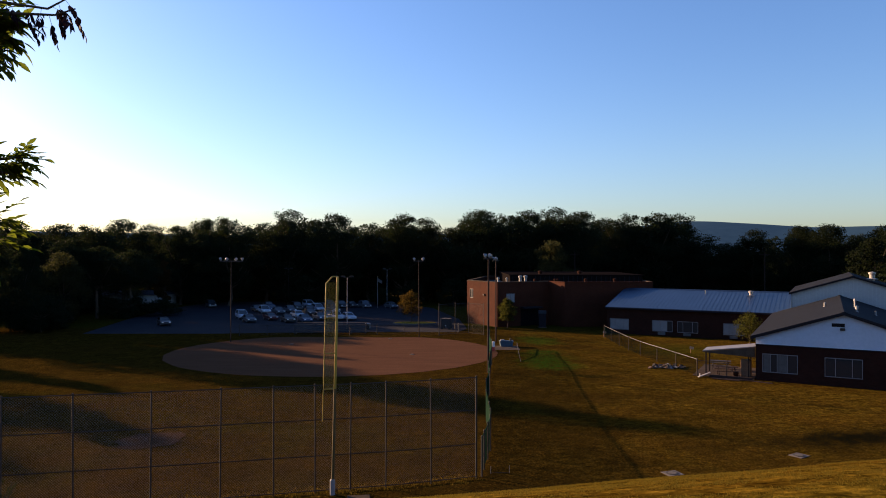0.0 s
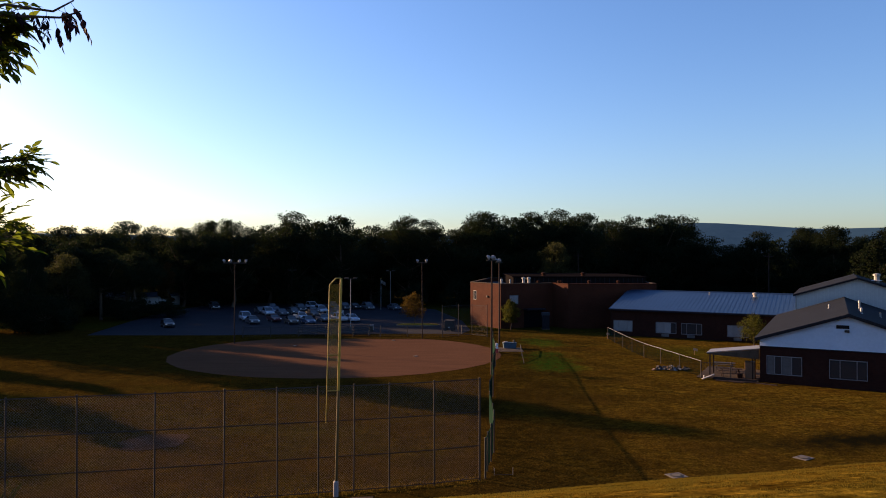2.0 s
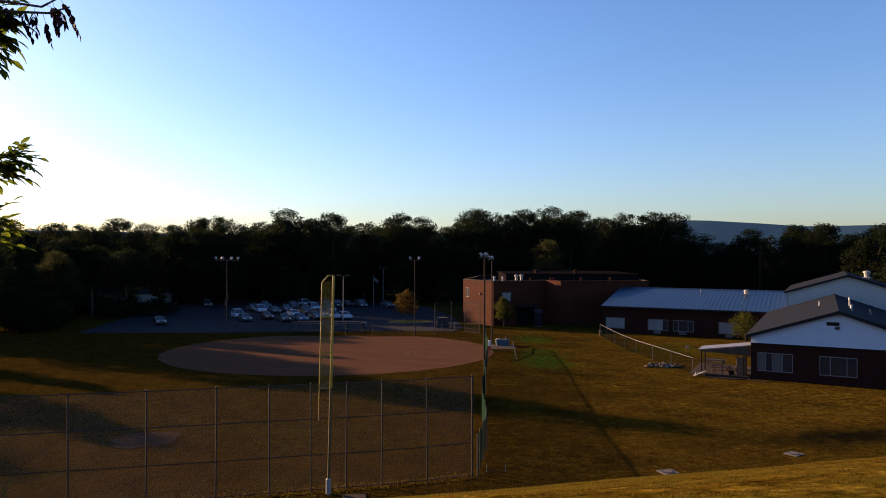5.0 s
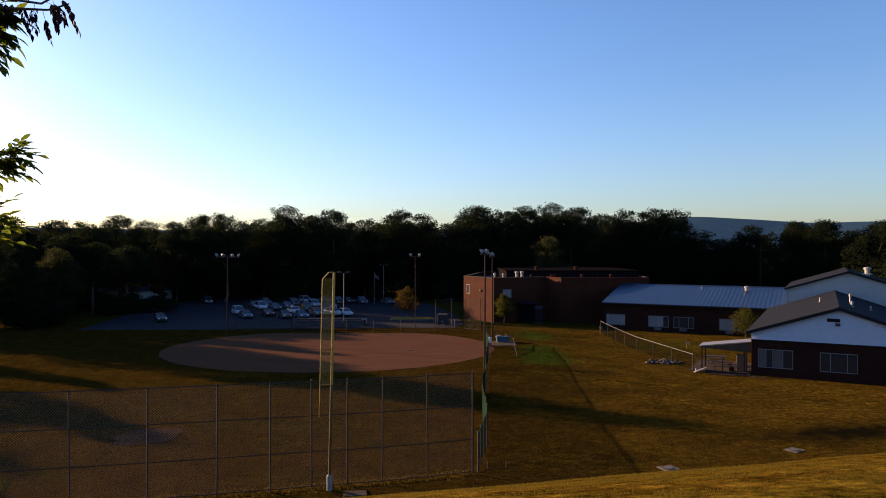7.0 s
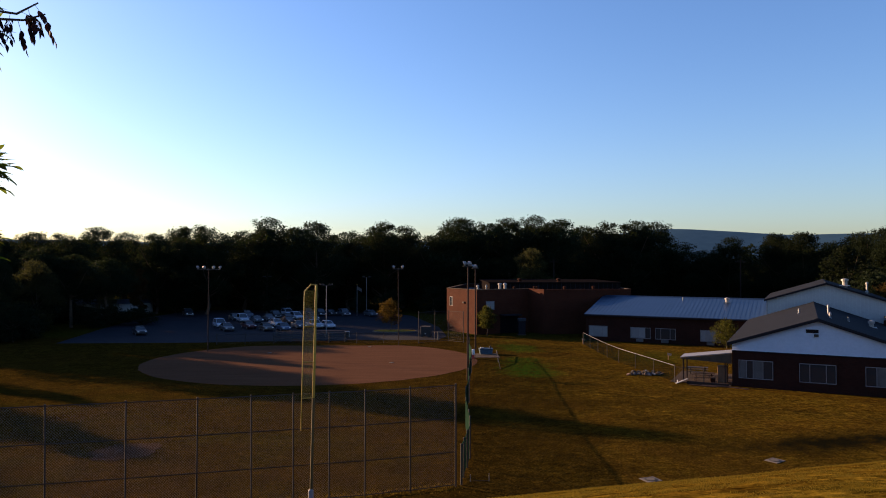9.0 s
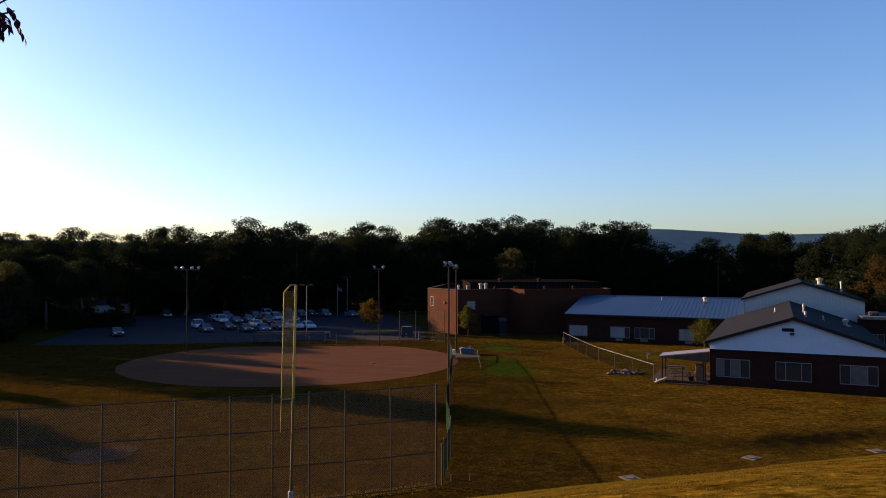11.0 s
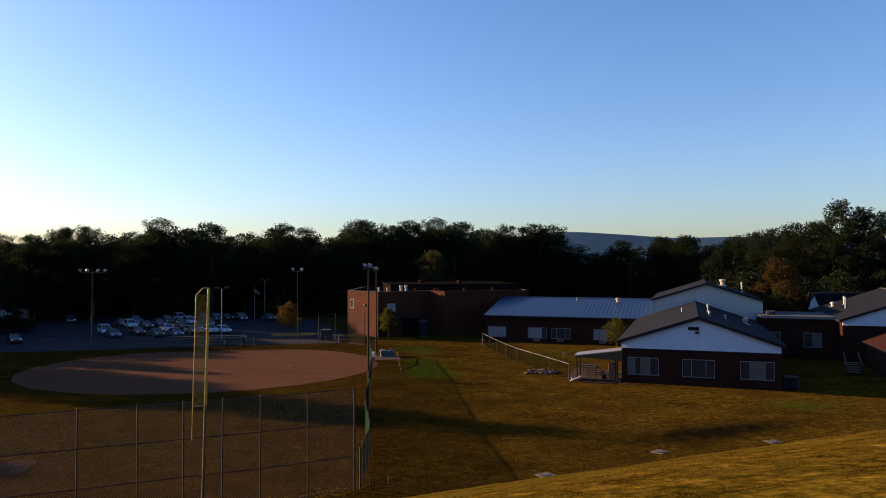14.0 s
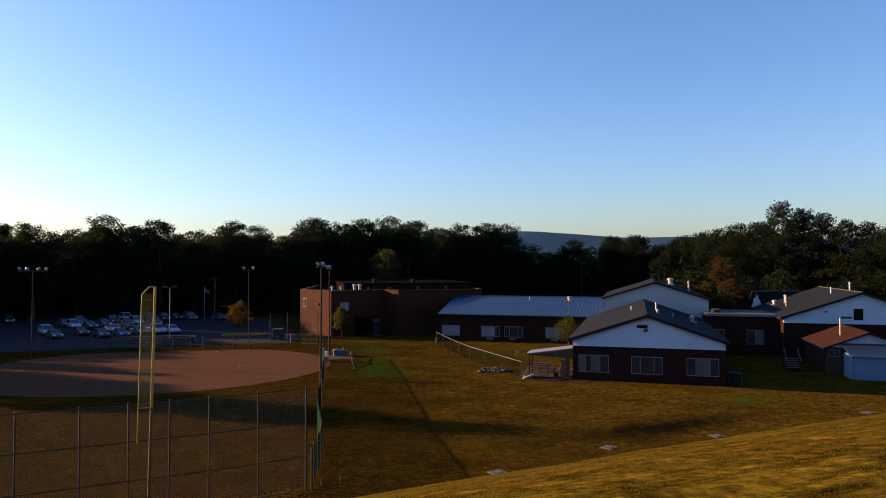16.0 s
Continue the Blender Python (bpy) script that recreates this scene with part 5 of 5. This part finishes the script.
for x, y, h in ((-50.3, 148, 9.5), (61, 132, 11), (-33, 150, 10), (26.5, 140, 11)):
    up = thing("utility_pole", pose(x, y, 0), "thin dark wooden utility pole before the trees", "utility pole", "utility poles")
    part("pole", tubes(((0, 0, -0.3), (0, 0, h), 0.14, 0.09), seg=8), WOOD_POLE, up)
    part("crossarm", boxes((-0.9, 0.9, -0.05, 0.05, h - 0.6, h - 0.48)), WOOD_POLE, up)

# ---- by the sideline: blue bin, hydrant, pipe rail ----
bb = thing("storage_bin", pose(7.2, 79.2, 0, 0, 0, 4), "faded blue plastic storage bin with gear on top", "bin")
bb.scale = (0.82, 0.82, 0.82)
part("tub", prism(bmesh.new(), [(-0.8, 0.0), (0.8, 0.0), (0.92, 0.7), (-0.92, 0.7)], -0.45, 0.45), BLUE, bb)
part("lid", boxes((-0.96, 0.96, -0.5, 0.5, 0.7, 0.79), bevel=0.02), BLUE, bb)
part("bundle", boxes((-0.8, -0.25, -0.2, 0.25, 0.79, 0.93), bevel=0.05), TRIM, bb)
part("jug", tubes(((0.6, 0, 0.79), (0.6, 0, 1.12), 0.15, 0.11), seg=12), DARK_STEEL, bb)
hy = thing("water_cooler", pose(5.45, 75.4, 0), "small red and white cooler stand by the fence", "cooler")
part("stand", boxes((-0.16, 0.16, -0.16, 0.16, -0.05, 0.45), bevel=0.02), RED, hy)
part("tank", tubes(((0, 0, 0.45), (0, 0, 0.95), 0.19), ((0, 0, 0.95), (0, 0, 1.02), 0.2, 0.1), seg=14), WHITE, hy)
pad = thing("dugout_pad", pose(6.9, 78.2, 0), "worn dark earth pad under the storage bin", "pad")
part("slab", boxes((-1.7, 1.6, -2.0, 1.4, -0.1, 0.02), bevel=0.01), BARK, pad)
pr = thing("pipe_rail", pose(0, 0, 0), "low pale bent pipe rail in the grass", "rail")
part("pipe", tubes(((8.3, 78.0, 0.55), (7.9, 73.0, 0.45), 0.035), ((7.9, 73.0, 0.45), (7.6, 68.0, 0.02), 0.026), seg=8), DARK_STEEL, pr)
part("leg", tubes(((8.3, 78.0, -0.1), (8.3, 78.0, 0.55), 0.03), seg=8), DARK_STEEL, pr)
part("leg", tubes(((7.9, 73.0, -0.1), (7.9, 73.0, 0.45), 0.03), seg=8), DARK_STEEL, pr)
fr = thing("stake_frame", pose(2.75, 33.4, 0, 0, 0, 4), "short thin wire frame of two stakes by the fence corner", "stakes")
for x in (-0.45, 0.45):
    part("stake", tubes(((x, 0, -0.1), (x, 0, 0.36), 0.014), seg=6), TRIM, fr)
part("bar", tubes(((-0.45, 0, 0.03), (0.45, 0, 0.03), 0.012), seg=6), DARK_STEEL, fr)


# ---- manholes ----
COLLAR = surface("weathered_collar", (0.04, 0.035, 0.028), (0.085, 0.076, 0.063), 9, 0.8, 0.95)


def manhole(x, y, rz):
    mh = thing("manhole", pose(x, y, 0.0, 0, 0, rz), "pale square concrete manhole collar with dark iron lid in the grass", "manhole", "manholes along the bank foot")
    bm = bmesh.new()
    box(bm, -0.42, 0.42, -0.36, 0.36, -0.2, 0.025, bevel=0.01)
    part("collar", bm, COLLAR, mh)
    part("ring", tubes(((0, 0, 0.0), (0, 0, 0.04), 0.3), seg=24), DARK_STEEL, mh)
    part("lid", tubes(((0, 0, 0.0), (0, 0, 0.05), 0.2), seg=24), COLLAR, mh)


for x, y, rz in ((11.0, 33.4, 20), (18.6, 36.4, 34), (26.2, 37.3, 12), (40.5, 40.6, 20)):
    manhole(x, y, rz)
fp = thing("footing", pose(-3.6, 29.9, 0.0, 0, 0, 8), "low pale concrete footing in the grass by the foul pole", "footing")
part("slab", boxes((-0.5, 0.5, -0.35, 0.35, -0.2, 0.05), bevel=0.03), PAVING, fp)

# ---- patio beside the classroom building ----
can = thing("patio_canopy", at_school(0, 0), "sloping patio canopy with pale top and dark fascia", "canopy")
CANOPY_SHEET = surface("weathered_canopy_sheet", (0.1, 0.108, 0.12), (0.155, 0.163, 0.18), 5, 0.6, 0.6)
part("roof", prism(bmesh.new(), [(-4.25, 2.1), (-0.05, 2.72), (-0.05, 2.78), (-4.25, 2.16)], 0.3, 2.8), CANOPY_SHEET, can)
part("fascia", prism(bmesh.new(), [(-4.2, 2.02), (-0.05, 1.84), (-0.05, 2.71), (-4.2, 2.09)], 0.24, 0.3), BARK, can)
for x in (-4.0, -0.6):
    for y in (0.5, 2.6):
        part("post", boxes((x - 0.05, x + 0.05, y - 0.05, y + 0.05, -0.1, 2.12 + 0.147 * (x + 4.25)), bevel=0.01), WOOD_POLE, can)
pt = thing("patio_slab", at_school(-2.6, 3.0), "brown worn patio slab under the canopy", "patio")
part("slab", boxes((-2.4, 2.5, -3.2, 3.4, -0.15, 0.06), bevel=0.02), PAVING, pt)
part("edge_board", boxes((-1.0, 2.4, -3.5, -3.25, -0.1, 0.22), bevel=0.02), WOOD_POLE, pt)


def picnic_table(m, label, mat):
    t = thing("picnic_table", m, label, "picnic table", "patio tables")
    for i in range(4):
        part("plank", boxes((-0.9, 0.9, -0.36 + 0.18 * i, -0.2 + 0.18 * i, 0.72, 0.76)), mat, t)
    for s in (-1, 1):
        part("bench", boxes((-0.9, 0.9, s * 0.72 - 0.13, s * 0.72 + 0.13, 0.42, 0.46)), mat, t)
        for x in (-0.65, 0.65):
            part("leg", tubes(((x, s * 0.6, 0), (x, s * 0.12, 0.72), 0.035), seg=6), mat, t)
    for x in (-0.65, 0.65):
        part("brace", boxes((x - 0.03, x + 0.03, -0.75, 0.75, 0.36, 0.42)), mat, t)


picnic_table(at_school(-2.4, 1.0, 0.06, 15), "weathered reddish picnic table on the patio", WOOD_POLE)
picnic_table(at_school(-3.3, 4.2, 0.06, 5), "grey picnic table under the canopy", DARK_STEEL)
wb = thing("wooden_cupboard", at_school(-0.85, 1.2, 0.06), "upright sunlit wooden cupboard beside the wall", "cupboard")
part("carcass", boxes((-0.4, 0.4, -0.3, 0.3, 0, 1.45), bevel=0.02), WOOD, wb)
part("door", boxes((-0.36, -0.01, -0.33, -0.3, 0.06, 1.4)), WOOD, wb)
part("door", boxes((0.01, 0.36, -0.33, -0.3, 0.06, 1.4)), WOOD, wb)
tb = thing("planter_tub", at_school(-1.6, 0.6, 0.06), "small red planter tub on the patio", "planter")
part("tub", tubes(((0, 0, 0), (0, 0, 0.35), 0.17, 0.23), seg=14), RED_SHINGLE, tb)
part("soil", tubes(((0, 0, 0.3), (0, 0, 0.36), 0.2), seg=14), DARK, tb)
bn = thing("tipped_bench", at_school(-3.9, -0.6, 0.0, 25), "tipped pale plastic bench on the grass", "bench")
part("seat", boxes((-0.55, 0.55, -0.15, 0.15, 0.2, 0.26), bevel=0.02), TRIM, bn, m=pose(0, 0, 0, 0, -22, 0))
part("leg", tubes(((-0.45, 0, 0), (-0.45, 0, 0.32), 0.03), seg=6), WHITE, bn)
for i, (x, y) in enumerate(((-1.2, -0.9), (-2.2, -1.2), (0.3, -1.0))):
    pl = thing("loose_plank", at_school(x, y, 0.02, 4 - 9 * i), "loose weathered plank lying before the patio", "plank", "loose planks")
    part("board", boxes((-1.1, 1.1, -0.1, 0.1, 0, 0.06), bevel=0.01), WOOD_POLE, pl)
dp = thing("debris_pile", pose(20.7, 64.6, 0), "low pile of dark and pale scrap in the grass", "debris pile")
drng = random.Random(8)
for i in range(44):
    x, y = drng.gauss(0, 0.75), drng.gauss(0, 0.45)
    z = max(0.03, 0.28 - 0.14 * abs(x)) * drng.random()
    s = drng.uniform(0.08, 0.3)
    part("scrap", boxes((-s, s, -s * 0.4, s * 0.4, -0.03, 0.05 + 0.08 * drng.random()), bevel=0.01), (WINDOW_TRIM, DARK_STEEL, DARK_STEEL, BARK, WOOD)[i % 5], dp,
         m=pose(x, y, z, drng.uniform(-25, 25), drng.uniform(-25, 25), drng.uniform(0, 360)))
for x, y in ((26.3, 74.0), (20.45, 88.6)):
    ms = thing("small_sign", pose(x, y, 0, 0, 0, -35), "small pale sign board on a short stake", "sign", "small signs")
    part("board", boxes((-0.22, 0.22, -0.02, 0.02, 0.47, 0.72)), CURTAIN, ms, m=pose(0, 0, 0, 0, 12, 0))
    part("stake", tubes(((0, 0.03, -0.1), (0, 0.03, 0.7), 0.025), seg=6), WOOD, ms)
ac = thing("wall_unit", at_school(13.6, 1.2), "dark meshed condenser unit beside the classroom wall", "condenser")
part("casing", boxes((-0.5, 0.5, -0.5, 0.5, 0.05, 1.0), bevel=0.03), FASCIA, ac)
part("grille", boxes((-0.45, 0.45, -0.53, -0.5, 0.15, 0.9)), FASCIA, ac)
part("top", boxes((-0.53, 0.53, -0.53, 0.53, 1.0, 1.05)), FASCIA, ac)
for ends in (((-0.5, -0.56, 0.0), (-0.5, -0.56, 1.04)), ((0.5, -0.56, 0.0), (0.5, -0.56, 1.04)), ((-0.5, -0.56, 1.04), (0.5, -0.56, 1.04))):
    part("frame_tube", tubes((*ends, 0.022), seg=6), CURTAIN, ac)


# ---- near foliage ----
def leaflet(verts, faces, p, d, up, length, width):
    side = d.cross(up)
    side = side.normalized() if side.length > 1e-4 else Vector((1, 0, 0))
    nrm = side.cross(d).normalized()
    b = len(verts)
    prof = [(0.0, 0.04), (0.2, 0.65), (0.42, 1.0), (0.7, 0.68), (1.0, 0.0)]
    for f, w in prof:
        c = p + d * (length * f) - nrm * (0.12 * length * f * f)
        verts += [c + side * (w * width / 2) + nrm * (0.18 * width * w), c, c - side * (w * width / 2) + nrm * (0.18 * width * w)]
    for i in range(4):
        k = b + 3 * i
        faces += [(k, k + 1, k + 4, k + 3), (k + 1, k + 2, k + 5, k + 4)]


def spot(px, py, d):
    """A place seen d metres ahead, px and py in thousandths of that distance to the right and above the eye."""
    return Vector((px * d / 1000, d, 10.5 + py * d / 1000))


ash = thing("ash_tree", pose(-4.6, 3.6, ground_z(-4.6, 3.6) - 0.1), "near ash tree with drooping leafy branches", "tree")
inv = ash.matrix_basis.inverted()


def branch(points, mat, twigs, leaf_len, drop, seed, r=0.014):
    brng = random.Random(seed)
    pts = [inv @ p for p in points]
    bm = bmesh.new()
    for i, (a, b) in enumerate(zip(pts, pts[1:])):
        f0, f1 = 1 - i / len(pts), 1 - (i + 1) / len(pts)
        tube(bm, a, b, r * (0.25 + f0), r * (0.25 + f1), seg=7)
    verts, faces = [], []
    total = len(pts) - 1
    for k in range(twigs):
        f = total * (0.25 + 0.75 * (k + 0.5) / twigs)
        i = min(int(f), total - 1)
        base = pts[i].lerp(pts[i + 1], f - i)
        along = (pts[i + 1] - pts[i]).normalized()
        out = (along * brng.uniform(0.2, 1.0) + Vector((brng.uniform(-0.6, 0.6), brng.uniform(-0.9, 0.9), brng.uniform(-0.8, 0.7) - drop))).normalized()
        stem = leaf_len * brng.uniform(1.2, 2.2)
        tip = base + out * stem + Vector((0, 0, -0.25 * stem * (0.4 + drop)))
        tube(bm, base, tip, r * 0.16, r * 0.08, seg=5)
        n = 3
        for j in range(n + 1):
            q = base.lerp(tip, 0.35 + 0.65 * j / n)
            for s in ((-1, 1) if j < n else (0,)):
                sd = out.cross(Vector((0, 0, 1))).normalized() * s
                d = (out * 0.7 + sd * 0.8 + Vector((0, 0, -0.08 - drop + brng.uniform(-0.3, 0.3)))).normalized()
                leaflet(verts, faces, q, d, Vector((brng.uniform(-0.5, 0.5), brng.uniform(-0.5, 0.5), 1)), leaf_len * brng.uniform(0.75, 1.15), leaf_len * brng.uniform(0.32, 0.46))
    limb = part("branch", bm, BARK, ash)
    lv = raw("leaves", verts, faces, mat, limb, smooth=True)
    return lv


part("trunk", tubes(((0, 0, -0.3), (0.1, 0.05, 2.2), 0.24, 0.19), ((0.1, 0.05, 2.2), (0.15, 0.0, 5.5), 0.19, 0.11), seg=14), BARK, ash)
D = 3.8
branch([Vector((-4.5, 3.6, 11.0)), spot(-810, 335, D), spot(-700, 352, D), spot(-626, 350, D)], LEAF_NEAR, 64, 0.085, 0.1, 1)
branch([Vector((-4.5, 3.6, 11.3)), spot(-800, 340, D), spot(-700, 325, D), spot(-630, 322, D)], LEAF_NEAR, 60, 0.085, 0.1, 2)
branch([Vector((-4.5, 3.6, 10.9)), spot(-780, 300, D), spot(-700, 300, D), spot(-636, 296, D)], LEAF_NEAR, 50, 0.085, 0.1, 8)
branch([Vector((-4.5, 3.6, 11.2)), spot(-720, 350, 3.7), spot(-610, 345, 3.7), spot(-560, 343, 3.7), spot(-530, 352, 3.7)], LEAF_DRY, 9, 0.055, 0.9, 3, 0.009)
branch([Vector((-4.5, 3.6, 11.2)), spot(-640, 362, 3.7), spot(-570, 352, 3.7), spot(-540, 368, 3.7)], LEAF_DRY, 7, 0.055, 0.9, 4, 0.008)
branch([Vector((-4.55, 3.6, 10.5)), spot(-740, 125, D), spot(-690, 132, D), spot(-640, 135, D), spot(-606, 138, D)], LEAF_NEAR, 46, 0.075, 0.0, 5)
branch([Vector((-4.55, 3.6, 10.4)), spot(-740, 100, D), spot(-690, 112, D), spot(-625, 116, D)], LEAF_NEAR, 40, 0.075, 0.05, 9)
branch([Vector((-4.6, 3.6, 10.0)), spot(-760, -10, D), spot(-700, 25, D), spot(-640, 56, D)], LEAF_NEAR, 46, 0.08, 0.0, 6)
branch([Vector((-4.6, 3.6, 9.9)), spot(-760, -40, D), spot(-700, -5, D), spot(-642, 26, D)], LEAF_NEAR, 40, 0.09, 0.1, 7)

# a low juniper on the edge of the bank
jn = thing("juniper_bush", pose(-6.05, 9.2, ground_z(-6.05, 9.2) - 0.05), "dark low juniper on the edge of the bank", "bush")
jrng = random.Random(3)
bm = bmesh.new()
jv, jf = [], []
for i in range(46):
    a = jrng.uniform(0, 6.283)
    tip = Vector((math.cos(a) * jrng.uniform(0.1, 0.55), math.sin(a) * jrng.uniform(0.1, 0.5), jrng.uniform(0.2, 0.62)))
    tube(bm, (0, 0, 0), tip, 0.012, 0.004, seg=5)
    for k in range(26):
        p = tip * jrng.uniform(0.35, 1.05)
        d = (tip.normalized() * 0.7 + Vector((jrng.gauss(0, 0.5), jrng.gauss(0, 0.5), jrng.gauss(0, 0.5)))).normalized()
        leaflet(jv, jf, p, d, Vector((0.1, 0.2, 1)), 0.07, 0.012)
part("stems", bm, BARK, jn)
raw("needles", jv, jf, LEAF, jn)


# ---- grass blades on the bank and along the fence ----
def blades(name, label, spots, height, mat):
    verts, faces = [], []
    brng = random.Random(21)
    for x, y, s in spots:
        z = ground_z(x, y) - 0.01
        for k in range(3):
            a = brng.uniform(0, 6.283)
            h = height * s * brng.uniform(0.5, 1.3)
            w = 0.0045
            bx, by = x + brng.uniform(-0.05, 0.05), y + brng.uniform(-0.05, 0.05)
            lx, ly = math.cos(a) * h * 0.5, math.sin(a) * h * 0.5
            b = len(verts)
            verts += [(bx - w, by, z), (bx + w, by, z), (bx + lx * 0.4 + w * 0.6, by + ly * 0.4, z + h * 0.6), (bx + lx, by + ly, z + h)]
            faces += [(b, b + 1, b + 2), (b, b + 2, b + 3)]
    ob = raw(name, verts, faces, mat)
    tagged(ob, label, "grass", kind="stuff")


grng = random.Random(33)
near = []
while len(near) < 60000:
    x, y = grng.uniform(-8, 26), grng.uniform(2.0, 22)
    s = BANK_N.x * x + BANK_N.y * y
    if 2.6 < s < 12.5 and -0.7 * y - 1 < x < 1.2 * y + 1:
        if noise.noise(((0.975 * x + 0.225 * y) * 0.3, s * 1.4, 9.0)) > -0.35 + 0.55 * grng.random() and noise.noise((x * 2.6, y * 2.6, 4.0)) > -0.25 + 0.4 * grng.random():
            near.append((x, y, 1.0))
blades("bank_grass", "short dry straw-coloured grass blades on the bank", near, 0.02, STRAW)
edge = []
for (x0, y0), (x1, y1) in zip(OUTFIELD, OUTFIELD[1:]):
    for k in range(150):
        f = grng.random()
        edge.append((x0 + (x1 - x0) * f + grng.gauss(0, 0.15), y0 + (y1 - y0) * f + grng.gauss(0.05, 0.35), 1.0))
blades("fence_grass", "long dry grass along the foot of the outfield fence", edge, 0.1, STRAW)


# ---- worn practice pad in the outfield ----
PAD = surface("worn_grey_soil", (0.026, 0.0168, 0.0095), (0.052, 0.034, 0.0205), 6, 0.7, 0.95, 0, 0.01, 0.0)
wp = []
prng = random.Random(14)
for i in range(96):
    a = 6.283 * i / 96
    k = 1 + 0.16 * noise.noise((3 * math.cos(a), 3 * math.sin(a), 1.0)) + prng.uniform(-0.03, 0.03)
    wp.append((1.9 * k * math.copysign(abs(math.cos(a)) ** 0.8, math.cos(a)) * (1 + 0.08 * math.sin(5 * a)), 1.75 * k * math.copysign(abs(math.sin(a)) ** 0.8, math.sin(a)) * (1 + 0.07 * math.cos(7 * a))))
bm = bmesh.new()
slab(bm, [(-16.4 + x * 0.85 - y * 0.25, 39.2 + y * 0.9 + x * 0.35) for x, y in wp], -0.04, 0.012)
tagged(part("practice_pad", bm, PAD), "worn grey bare-soil practice pad in the outfield grass", "bare soil", kind="structure")
